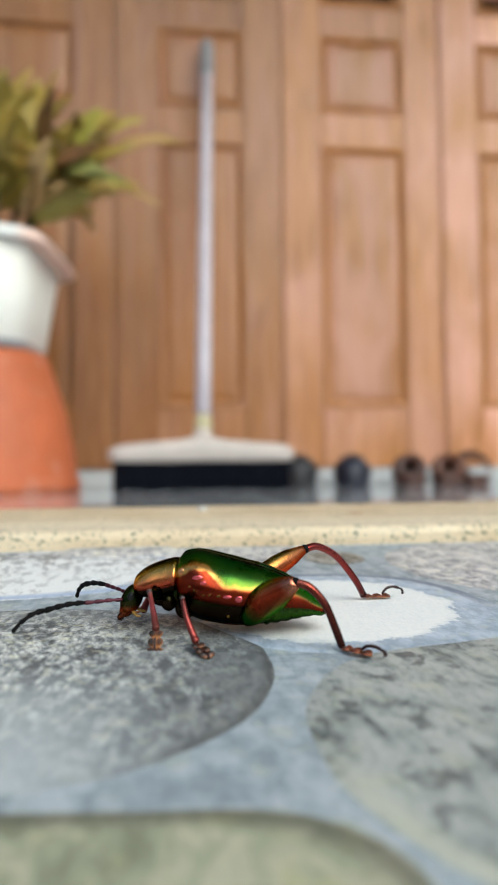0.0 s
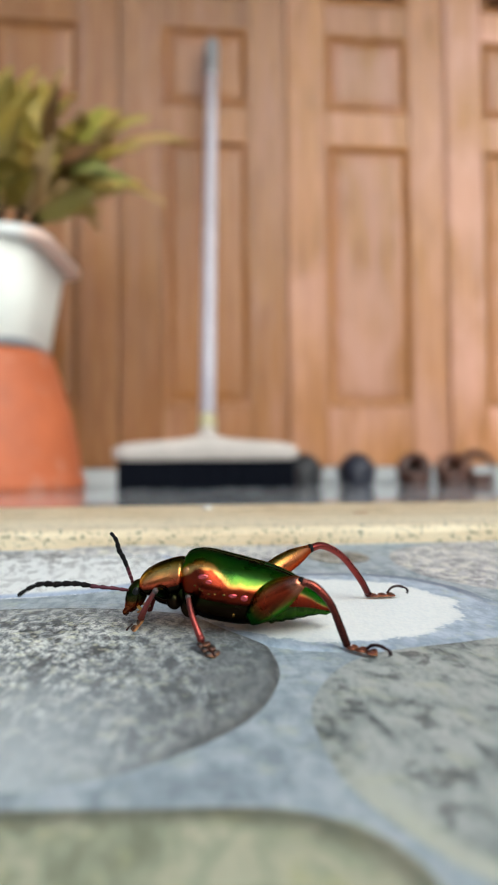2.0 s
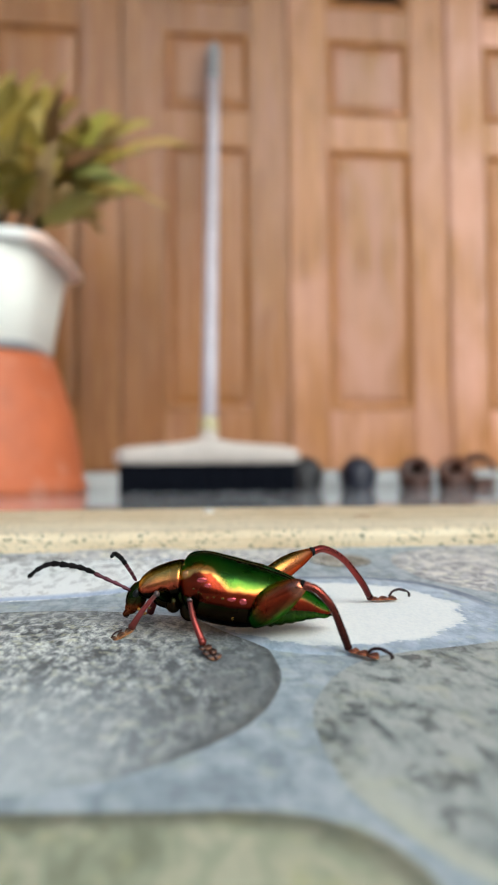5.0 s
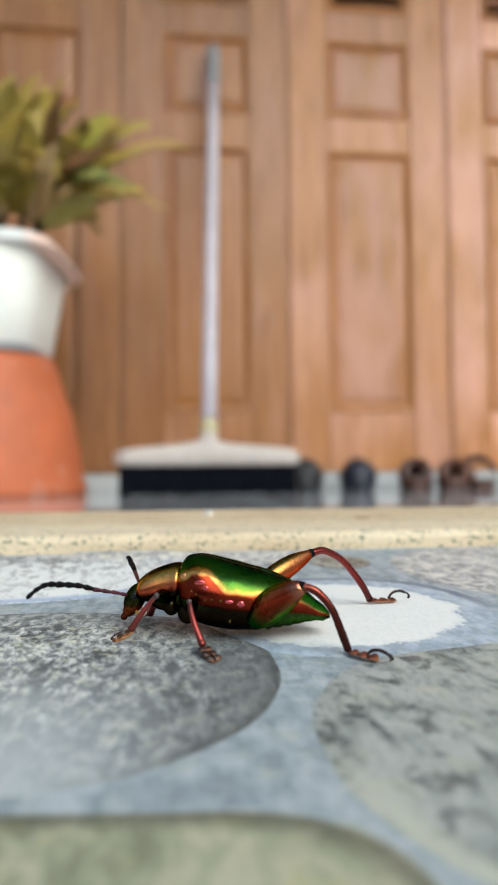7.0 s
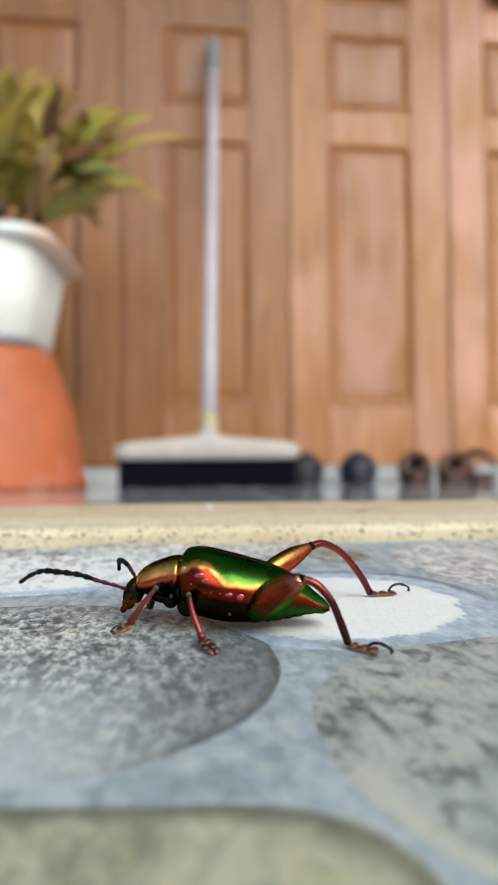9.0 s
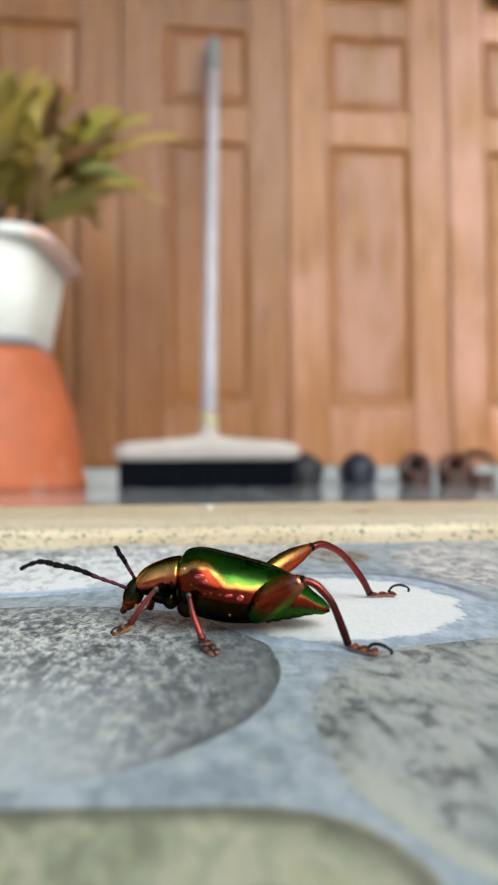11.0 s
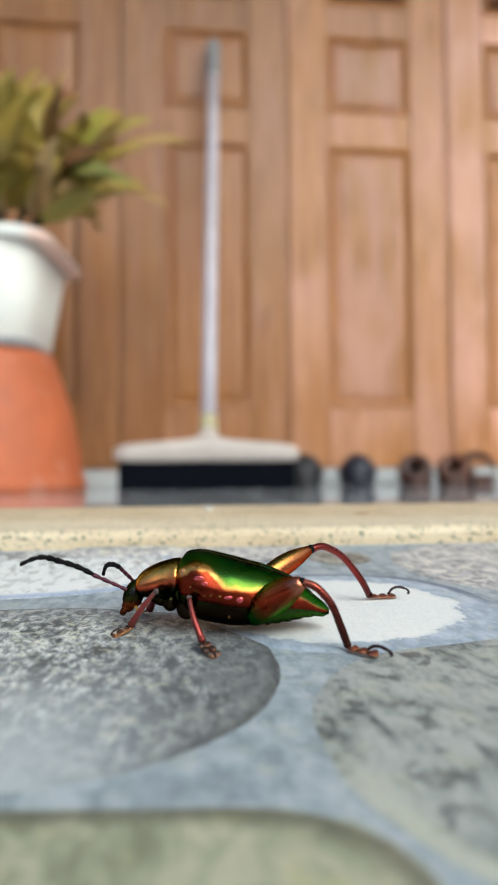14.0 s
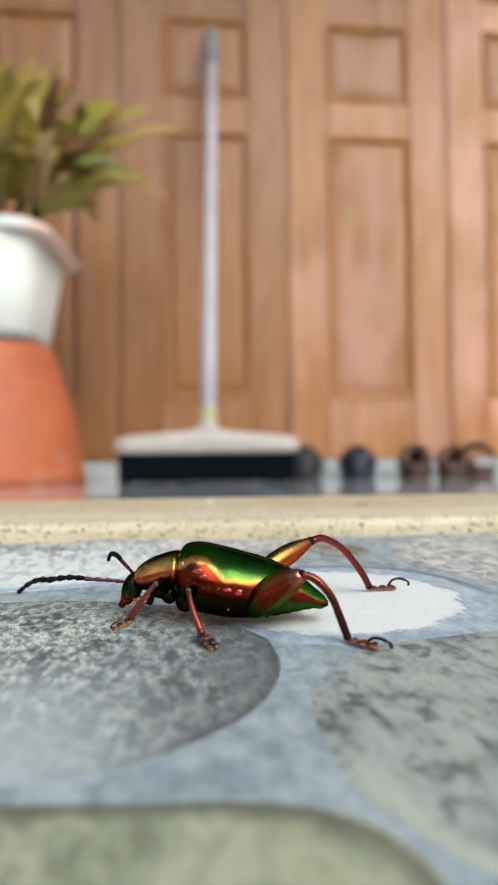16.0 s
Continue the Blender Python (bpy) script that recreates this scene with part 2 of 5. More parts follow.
def floor_material():
    m = Mat("polished_grey_tile", (0.55, 0.56, 0.55), 0.10)
    a, b = m.noise(14, 6, 0.6), m.noise(140, 4)
    c = m.ramp(a, (0.3, (0.41, 0.43, 0.455)), (0.7, (0.49, 0.51, 0.535)))
    c = m.mix(m.ramp(b, (0.45, 0.0), (0.75, 0.3)), c, (0.36, 0.37, 0.37))
    m.put("Base Color", c)
    m.put("Roughness", m.ramp(a, (0.3, 0.02), (0.7, 0.05)))
    return m.m


def shell_material(name, stops, axis=2, lo=0.0, hi=8.0, rough=0.22, wobble=1.2, metal=1.0, across=False, root=None, tip=None):
    """Iridescent beetle cuticle: metallic, its hue shifting over the body from stop to stop (millimetres along an axis)."""
    m = Mat(name, (0.1, 0.3, 0.05), rough, metal, coat=0.04)
    if metal == 1.0:
        m.put("Specular Tint", (0.32, 0.24, 0.14, 1))
    m.put("Coat Roughness", 0.08)
    w = m.calc("SUBTRACT", m.noise(260, 3, 0.5), 0.5)
    if across:
        f = m.calc("ADD", m.attr("across"), m.calc("MULTIPLY", w, wobble))
    else:
        v = m.calc("ADD", m.axis(axis), m.calc("MULTIPLY", w, wobble * MM))
        f = m.calc("DIVIDE", m.calc("SUBTRACT", v, lo * MM), (hi - lo) * MM)
    c = m.ramp(f, *[((s - lo) / (hi - lo), col) for s, col in stops])
    if root:
        near_root = m.calc("ADD", m.calc("DIVIDE", m.axis(0), 6 * MM), m.calc("MULTIPLY", w, 0.3))
        c = m.mix(m.ramp(near_root, (0.18, 1.0), (0.46, 0.0)), c, root)
    # paler thigh end: the rosy highlight by the knee put into the colour
    if tip:
        c = m.mix(m.ramp(m.calc("ADD", m.calc("DIVIDE", m.axis(0), 6.4 * MM), m.calc("MULTIPLY", w, 0.2)), (0.86, 0.0), (0.97, 0.8)), c, tip)
    fine = m.noise(2600, 3)
    c = m.mix(m.ramp(fine, (0.4, 0.0), (0.8, 0.25)), c, (0.02, 0.015, 0.005))
    m.put("Base Color", c)
    m.put("Roughness", m.ramp(m.noise(500, 3), (0.3, rough - 0.06), (0.7, rough + 0.08)))
    m.bump(m.mix(0.75, m.cells(3600), m.noise(420, 2, 0.5)), 0.14, 0.00016)
    return m.m


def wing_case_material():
    """Polished cuticle: its hue runs from dark green over gold to copper red by the 'across' value, with fine
    lengthwise streaks. Gold band and dark top partly stand for reflections of sky and porch.
    """
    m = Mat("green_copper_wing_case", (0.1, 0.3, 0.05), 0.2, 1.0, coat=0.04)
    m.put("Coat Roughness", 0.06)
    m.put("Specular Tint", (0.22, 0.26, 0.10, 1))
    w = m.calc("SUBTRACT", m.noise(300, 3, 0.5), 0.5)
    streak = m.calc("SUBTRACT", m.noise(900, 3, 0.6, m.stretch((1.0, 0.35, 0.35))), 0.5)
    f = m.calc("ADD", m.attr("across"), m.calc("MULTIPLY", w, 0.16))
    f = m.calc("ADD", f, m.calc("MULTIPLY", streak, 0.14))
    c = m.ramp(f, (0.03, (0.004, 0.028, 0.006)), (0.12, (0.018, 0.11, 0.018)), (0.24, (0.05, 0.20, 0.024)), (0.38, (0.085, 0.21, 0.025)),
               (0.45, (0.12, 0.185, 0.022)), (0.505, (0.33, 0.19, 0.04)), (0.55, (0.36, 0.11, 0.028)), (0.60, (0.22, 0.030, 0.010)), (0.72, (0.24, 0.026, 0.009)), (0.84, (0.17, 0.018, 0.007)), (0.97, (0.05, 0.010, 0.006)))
    # brighter gold towards the front: the shoulder's sky reflection painted in
    fore_gleam = m.ramp(m.calc("ADD", m.calc("DIVIDE", m.axis(0), 8 * MM), m.calc("ADD", 0.5, m.calc("MULTIPLY", w, 0.3))), (0.42, 1.0), (0.66, 0.0))
    c = m.mix(m.calc("MULTIPLY", fore_gleam, m.ramp(f, (0.40, 0.0), (0.47, 0.9), (0.53, 0.9), (0.60, 0.0))), c, (1.0, 0.52, 0.13))
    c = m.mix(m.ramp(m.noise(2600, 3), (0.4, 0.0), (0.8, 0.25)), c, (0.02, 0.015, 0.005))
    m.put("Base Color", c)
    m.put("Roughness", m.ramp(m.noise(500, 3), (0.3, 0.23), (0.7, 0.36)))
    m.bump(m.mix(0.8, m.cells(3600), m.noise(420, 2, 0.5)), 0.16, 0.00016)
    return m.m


def leaf_material():
    m = Mat("variegated_leaf", (0.08, 0.10, 0.02), 0.4)
    r = m.random()
    base = m.ramp(r, (0.0, (0.19, 0.135, 0.03)), (0.2, (0.33, 0.24, 0.045)), (0.42, (0.40, 0.29, 0.055)), (0.64, (0.44, 0.25, 0.09)), (0.84, (0.32, 0.31, 0.055)), (1.0, (0.54, 0.36, 0.21)))
    n = m.noise(24, 4)
    c = m.mix(m.ramp(n, (0.45, 0.0), (0.62, 0.5)), base, (0.30, 0.25, 0.05))
    m.put("Base Color", c)
    m.put("Subsurface Weight", 0.0)
    m.bump(m.noise(90, 3), 0.2, 0.001)
    return m.m


# Teak tones: brown with shade put in for left leaves, sheen for right.
WOOD = wood_material("teak", 0.90, 0.05, 0.6)
WOOD_LIT = wood_material("lit_teak", 1.10, 0.0, 0.95)
WOOD_PANEL = wood_material("rosy_teak", 0.90, 0.0, 0.95)
WOOD_BEAD = wood_material("ochre_teak", 0.82, 0.5, 0.1)
WOOD_BROWN_SHADED = wood_material("brown_shaded_teak", 0.61, 0.6, 0.15)
WOOD_HALF_SHADED = wood_material("brown_half_shaded_teak", 0.71, 0.5, 0.3)
# Dark backing colour stands for the shade behind the louvre slats.
LOUVRE_SHADE = plain("louvre_shade", (0.10, 0.05, 0.025), 0.3, 0.2, 20)
CREAM = nosing_material()
CLAY = plain("unglazed_clay", (0.36, 0.20, 0.12), 0.8, 0.2, 300)
FLOOR = floor_material()
JOINT = plain("floor_joint_grout", (0.22, 0.22, 0.21), 0.9, 0.15, 120)
PLASTER = plain("painted_plaster_wall", (0.62, 0.58, 0.50), 0.85, 0.06, 18)
CONCRETE = plain("weathered_concrete", (0.24, 0.235, 0.22), 0.9, 0.2, 40)
EARTH = plain("bare_ground", (0.11, 0.10, 0.07), 0.95, 0.3, 4, bump=0.4, dist=0.02)
SILL = plain("pale_grey_stone", (0.45, 0.46, 0.46), 0.35, 0.1, 30)
GLAZE = stone_material("blue_grey_tile_glaze", (0.235, 0.28, 0.305), (0.32, 0.38, 0.41), (0.42, 0.475, 0.495), rim_amount=0.0, flecks=0.4, grit=620, scratch=0.3)
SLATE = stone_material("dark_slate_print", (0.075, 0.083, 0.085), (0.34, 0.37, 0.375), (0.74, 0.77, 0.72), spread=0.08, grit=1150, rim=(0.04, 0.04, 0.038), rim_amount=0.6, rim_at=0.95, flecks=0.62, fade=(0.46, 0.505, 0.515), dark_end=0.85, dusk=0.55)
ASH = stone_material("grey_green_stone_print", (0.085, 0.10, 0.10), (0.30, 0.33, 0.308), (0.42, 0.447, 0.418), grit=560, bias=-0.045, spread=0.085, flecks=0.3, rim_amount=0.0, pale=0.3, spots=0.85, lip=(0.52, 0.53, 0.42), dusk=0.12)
OLIVE = stone_material("olive_stone_print", (0.215, 0.23, 0.155), (0.335, 0.355, 0.245), (0.475, 0.47, 0.335), grit=640, flecks=0.4, rim=(0.10, 0.105, 0.08), rim_amount=0.75, rim_at=0.885, pale=0.3)
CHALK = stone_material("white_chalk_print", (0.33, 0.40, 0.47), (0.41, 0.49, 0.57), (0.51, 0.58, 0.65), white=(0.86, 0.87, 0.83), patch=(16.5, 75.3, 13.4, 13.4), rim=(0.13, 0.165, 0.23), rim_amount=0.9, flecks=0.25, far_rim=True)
STREAKED = stone_material("brown_streaked_print", (0.29, 0.28, 0.285), (0.58, 0.575, 0.575), (0.84, 0.80, 0.71), flecks=0.35, streak=0.6, rim_amount=0.3, rim_at=0.93, grit=900, rake=(0.30, 0.85, -0.35))
BROWN_PEBBLE = stone_material("brown_pebble_print", (0.10, 0.09, 0.07), (0.26, 0.24, 0.20), (0.44, 0.42, 0.37), flecks=0.6, rim_amount=0.5, rim_at=0.9, grit=800)
CHALK_STREAKED = stone_material("streaked_white_print", (0.09, 0.09, 0.09), (0.58, 0.59, 0.59), (0.82, 0.82, 0.80), white=(0.84, 0.85, 0.82), patch=(-17.5, 96.5, 17.0, 12.2), rim=(0.38, 0.47, 0.62), rim_amount=0.85, rim_at=0.86, flecks=0.6, bias=-0.03, streak=0.9)
WHITE_PLASTIC = plain("white_plastic", (0.77, 0.765, 0.70), 0.75, 0.05, 25, spec=0.2)


def bounce_lit_rim_material():
    """White plastic; the rosy colour along one side stands for warm bounced light."""
    m = Mat("bounce_lit_white_plastic", (0.76, 0.77, 0.75), 0.7)
    f = m.calc("ADD", m.axis(0), m.calc("MULTIPLY", m.calc("SUBTRACT", m.noise(16, 4), 0.5), 0.05))
    m.put("Base Color", m.mix(m.ramp(f, (0.112, 0.0), (0.138, 1.0)), (0.76, 0.77, 0.74), (0.88, 0.66, 0.56)))
    m.bump(m.noise(60, 3), 0.1, 0.001)
    return m.m


BOUNCE_LIT_RIM = bounce_lit_rim_material()


def pale_patched_material(name, color, pale_patch, rough):
    """Sun-faded plastic with pale patches."""
    m = Mat(name, color, rough)
    a, b = m.noise(12, 5), m.noise(90, 4)
    c = m.ramp(a, (0.3, tuple(k * 0.82 for k in color)), (0.7, tuple(k * 1.12 for k in color)))
    c = m.mix(m.ramp(m.noise(17, 2, 0.4), (0.60, 0.0), (0.70, 0.55)), c, pale_patch)
    c = m.mix(m.ramp(b, (0.55, 0.0), (0.8, 0.25)), c, pale_patch)
    m.put("Base Color", c)
    m.put("Roughness", m.ramp(a, (0.3, rough - 0.08), (0.7, rough + 0.08)))
    m.bump(b, 0.1, 0.001)
    return m.m


ORANGE_PLASTIC = pale_patched_material("faded_orange_plastic", (0.46, 0.118, 0.040), (0.55, 0.27, 0.19), 0.6)
SOIL = plain("potting_soil", (0.05, 0.035, 0.022), 0.95, 0.3, 60, bump=0.6, dist=0.005)
LEAF = leaf_material()
DRY_LEAF = plain("dry_tan_leaf", (0.42, 0.28, 0.12), 0.6, 0.2, 40)
YELLOW_LEAF = plain("yellow_green_leaf", (0.40, 0.36, 0.06), 0.5, 0.2, 40)
BROWN_LEAF_AND_SHADE = plain("brown_leaf_and_hollow_shade", (0.16, 0.075, 0.022), 0.6, 0.3, 40)
GREEN_LEAF = plain("fresh_green_leaf", (0.19, 0.19, 0.042), 0.5, 0.2, 40)
STEM = plain("woody_stem", (0.12, 0.08, 0.04), 0.8, 0.2, 60)
BROOM_WHITE = plain("cream_broom_plastic", (0.48, 0.425, 0.38), 0.45, 0.06, 30)
BRISTLE = plain("black_bristle", (0.004, 0.005, 0.009), 0.9, 0.3, 300, spec=0.08)
HANDLE = plain("lilac_grey_handle", (0.50, 0.46, 0.50), 0.36, 0.08, 20)
COLLAR = plain("yellow_plastic_collar", (0.46, 0.41, 0.24), 0.4, 0.08, 30)
GRIP = plain("grey_plastic_cap", (0.27, 0.27, 0.28), 0.5, 0.1, 40)
NAVY = plain("navy_rubber", (0.016, 0.018, 0.032), 0.5, 0.2, 60)
BLACK_RUBBER = plain("black_rubber", (0.018, 0.018, 0.02), 0.55, 0.2, 60)
BROWN_LEATHER = plain("dark_brown_leather", (0.075, 0.032, 0.022), 0.45, 0.25, 60)
CRUMB = plain("pale_crumb", (0.66, 0.62, 0.54), 0.5, 0.1, 900)
TAN_LEATHER = plain("worn_brown_leather", (0.13, 0.052, 0.03), 0.5, 0.25, 60)

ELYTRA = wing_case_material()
# Copper shield; its gold and peach stops also carry the highlight.
PRONOTUM = shell_material("copper_pronotum_shell", ((0.0, (0.015, 0.06, 0.008)), (0.06, (0.10, 0.11, 0.012)), (0.14, (0.62, 0.40, 0.08)), (0.22, (1.0, 0.50, 0.11)), (0.36, (1.0, 0.32, 0.09)), (0.47, (0.66, 0.12, 0.05)), (0.57, (0.25, 0.035, 0.016)), (0.62, (0.012, 0.010, 0.006))), lo=0, hi=1, wobble=0.2, across=True, rough=0.24)
SHOULDER = shell_material("rosy_gold_shoulder", ((0.0, (0.55, 0.20, 0.07)), (8.0, (0.85, 0.42, 0.17))), rough=0.32)
ABDOMEN = shell_material("green_abdomen_shell", ((0.6, (0.012, 0.045, 0.008)), (1.6, (0.022, 0.08, 0.010)), (3.0, (0.04, 0.06, 0.012))), rough=0.28)
PALP = plain("amber_palp", (0.45, 0.25, 0.05), 0.35, 0.2, 900)
BELLY = shell_material("dark_green_underside", ((0.6, (0.005, 0.018, 0.004)), (1.6, (0.012, 0.010, 0.005)), (2.8, (0.022, 0.012, 0.006)), (4.0, (0.02, 0.04, 0.008))), rough=0.3)
HEAD = shell_material("bronze_head_shell", ((1.4, (0.05, 0.02, 0.012)), (2.4, (0.26, 0.06, 0.02)), (2.9, (0.05, 0.04, 0.012)), (3.6, (0.015, 0.03, 0.007)), (4.2, (0.04, 0.06, 0.012))), rough=0.26)
THIGH = shell_material("red_green_thigh_shell", ((-1.5, (0.05, 0.26, 0.025)), (-1.05, (0.06, 0.20, 0.025)), (-0.7, (0.20, 0.07, 0.02)), (-0.2, (0.34, 0.04, 0.014)), (0.6, (0.38, 0.05, 0.016)), (1.0, (0.46, 0.15, 0.04)), (1.35, (0.12, 0.26, 0.02))), lo=-2.0, hi=2.0, wobble=0.6, rough=0.22, root=(0.014, 0.09, 0.014), tip=(0.48, 0.19, 0.11))
# Orange upper stops put the far thigh's top light into its colour.
THIGH_GOLD = shell_material("gold_copper_thigh_shell", ((-1.1, (0.10, 0.30, 0.02)), (-0.75, (0.24, 0.10, 0.02)), (-0.4, (0.36, 0.05, 0.015)), (0.1, (0.50, 0.08, 0.022)), (0.50, (0.62, 0.20, 0.07)), (0.80, (0.50, 0.20, 0.05)), (1.15, (0.16, 0.12, 0.02))), lo=-2.0, hi=2.0, wobble=0.4, rough=0.24)
# The rosy last stop paints the highlight near the knee.
SHIN = shell_material("maroon_leg_shell", ((0.0, (0.035, 0.010, 0.007)), (3.0, (0.09, 0.018, 0.012)), (5.0, (0.20, 0.034, 0.022)), (6.2, (0.50, 0.14, 0.09))), rough=0.26, metal=0.9)
SHIN_FAR = shell_material("crimson_hind_leg_shell", ((0.0, (0.05, 0.010, 0.008)), (3.0, (0.20, 0.024, 0.02)), (6.0, (0.24, 0.034, 0.026))), rough=0.24, metal=0.9)
SHIN_PINK = shell_material("crimson_leg_shell", ((0.0, (0.10, 0.03, 0.02)), (1.5, (0.30, 0.05, 0.04)), (4.0, (0.16, 0.035, 0.026))), rough=0.36, metal=0.8, wobble=2.4)
SHIN_FRONT = shell_material("rose_leg_shell", ((0.0, (0.20, 0.10, 0.09)), (0.7, (0.34, 0.06, 0.055)), (2.4, (0.28, 0.05, 0.05)), (4.0, (0.14, 0.03, 0.02))), axis=0, lo=-1, hi=5, rough=0.42, metal=0.6, wobble=2.0)
FOOT = shell_material("golden_brown_foot", ((-0.2, (0.44, 0.21, 0.06)), (0.10, (0.40, 0.15, 0.05)), (0.24, (0.22, 0.055, 0.025)), (0.40, (0.05, 0.016, 0.010))), lo=-0.5, hi=1.0, rough=0.38, metal=0.4, wobble=0.6)
FOOT_DARK = shell_material("black_gold_foot", ((-0.2, (0.46, 0.25, 0.07)), (0.12, (0.34, 0.14, 0.045)), (0.24, (0.09, 0.03, 0.014)), (0.36, (0.012, 0.008, 0.006))), lo=-0.5, hi=1.0, rough=0.4, metal=0.2, wobble=0.6)
FOOT_FRONT = shell_material("black_gold_front_foot", ((-0.45, (0.50, 0.27, 0.08)), (-0.22, (0.42, 0.18, 0.06)), (-0.1, (0.12, 0.045, 0.02)), (0.0, (0.012, 0.009, 0.008))), lo=-0.8, hi=0.6, rough=0.5, metal=0.2, wobble=0.5)
CLAW = plain("dark_claw", (0.03, 0.010, 0.010), 0.35, 0.3, 900, metal=0.3)
FEELER = plain("black_feeler", (0.005, 0.004, 0.004), 0.65, 0.3, 900, bump=0.3, dist=0.0001, spec=0.12)
FEELER_RED = plain("purple_red_feeler", (0.09, 0.016, 0.028), 0.35, 0.3, 900, metal=0.5, bump=0.2, dist=0.0001)
EYE = plain("black_eye", (0.006, 0.006, 0.006), 0.3, 0.1, 900, spec=0.3)
JOINT_GREY = plain("grey_knee_cuticle", (0.085, 0.06, 0.055), 0.5, 0.2, 800)
# Metal colours for the flank's painted gold and rosy glints.
GLINT_GOLD = Mat("gold_glint", (0.22, 0.12, 0.028), 0.25, 1.0).m
GLINT_ROSE = Mat("rosy_glint", (1.0, 0.17, 0.18), 0.2, 1.0).m


# ---- mesh helpers ----
def finish(name, bm, material, smooth=True, scale=1.0):
    if scale != 1.0:
        bmesh.ops.scale(bm, vec=(scale,) * 3, verts=bm.verts)
    bmesh.ops.recalc_face_normals(bm, faces=bm.faces)
    me = bpy.data.meshes.new(name)
    bm.to_mesh(me)
    bm.free()
    me.materials.append(material)
    if smooth:
        me.shade_smooth()
    return me


def part(name, bm, material, parent, label="", smooth=True, scale=1.0, at=None):
    ob = new(name, finish(name, bm, material, smooth, scale))
    ob.parent = parent
    if at is not None:
        ob.matrix_basis = at
    return tagged(ob, label)


def solid(name, bm, material, smooth=False):
    return new(name, finish(name, bm, material, smooth))


def box(x0, x1, y0, y1, z0, z1, bevel=0.0, bm=None, seg=2):
    bm = bm or bmesh.new()
    made = bmesh.ops.create_cube(bm, size=1)["verts"]
    for v in made:
        v.co = Vector((x0 if v.co.x < 0 else x1, y0 if v.co.y < 0 else y1, z0 if v.co.z < 0 else z1))
    if bevel:
        edges = list({e for v in made for e in v.link_edges})
        bmesh.ops.bevel(bm, geom=edges, offset=bevel, segments=seg, affect="EDGES", clamp_overlap=True)
    return bm


def rings(loops, close=True, cap=True, bm=None):
    """A skin over rings of points, each with the same number of points."""
    bm = bm or bmesh.new()
    rows = [[bm.verts.new(p) for p in loop] for loop in loops]
    n = len(rows[0])
    for a, b in zip(rows, rows[1:]):
        for i in range(n if close else n - 1):
            j = (i + 1) % n
            bm.faces.new((a[i], a[j], b[j], b[i]))
    if cap:
        bm.faces.new(rows[0][::-1])
        bm.faces.new(rows[-1])
    return bm


def curve_through(points, steps=5):
    """Catmull-Rom points through a few given ones."""
    p = [Vector(q) for q in points]
    p = [2 * p[0] - p[1]] + p + [2 * p[-1] - p[-2]]
    out = []
    for i in range(1, len(p) - 2):
        for k in range(steps):
            t = k / steps
            a, b, c, d = p[i - 1:i + 3]
            out.append(0.5 * (2 * b + (c - a) * t + (2 * a - 5 * b + 4 * c - d) * t * t + (3 * b - a - 3 * c + d) * t ** 3))
    return out + [p[-2]]


def tube(points, radii, n=10, bm=None, flat=1.0, steps=5, up=(0, 0, 1)):
    """A tube through points; radii are spread evenly along it."""
    pts = curve_through(points, steps)
    loops = []
    for i, q in enumerate(pts):
        way = (pts[min(i + 1, len(pts) - 1)] - pts[max(i - 1, 0)]).normalized()
        u = way.cross(Vector(up))
        u = u.normalized() if u.length > 1e-4 else Vector((1, 0, 0))
        v = u.cross(way)
        s = i / (len(pts) - 1) * (len(radii) - 1)
        k = min(int(s), len(radii) - 2)
        r = radii[k] + (radii[k + 1] - radii[k]) * (s - k)
        loops.append([q + u * r * math.cos(a) + v * r * flat * math.sin(a) for a in (2 * math.pi * j / n for j in range(n))])
    return rings(loops, bm=bm)


def ball(center, radii, u=14, v=9, bm=None, turn=None):
    bm = bm or bmesh.new()
    made = bmesh.ops.create_uvsphere(bm, u_segments=u, v_segments=v, radius=1)["verts"]
    for w in made:
        p = Vector((w.co.x * radii[0], w.co.y * radii[1], w.co.z * radii[2]))
        w.co = (turn @ p if turn else p) + Vector(center)
    return bm


# ---- ground, step and porch ----
TILE_Z, TILE_TILT = 0.0150, math.tan(radians(3.08))


def tile_z(y):
    return TILE_Z + TILE_TILT * y


def build_ground():
    bm = bmesh.new()
    n, r0 = 48, 150.0
    loops = [[(r * math.cos(2 * math.pi * i / n), r * math.sin(2 * math.pi * i / n), -0.16) for i in range(n)] for r in (0.5, 3, 12, 50, 400, 3000)]
    rings(loops, cap=False, bm=bm)
    bm.faces.new([bm.verts.new(p) for p in loops[0]])
    bmesh.ops.remove_doubles(bm, verts=bm.verts, dist=1e-4)
    tagged(solid("ground", bm, EARTH), "bare brown earth around the porch step", "ground", kind="structure")


def build_step():
    """The tiled step: a concrete slab whose glazed face falls slightly to the front."""
    y0, y1 = -0.40, 0.1165
    bm = bmesh.new()
    prof = [(y0, -0.2), (y0, tile_z(y0)), (y1, tile_z(y1)), (y1, -0.2)]
    rings([[(x, y, z) for y, z in prof] for x in (-0.9, 0.9)], bm=bm)
    step = tagged(solid("pavement", bm, GLAZE), "blue-grey glazed step tile printed with pebbles", "tile", kind="structure")
    return step


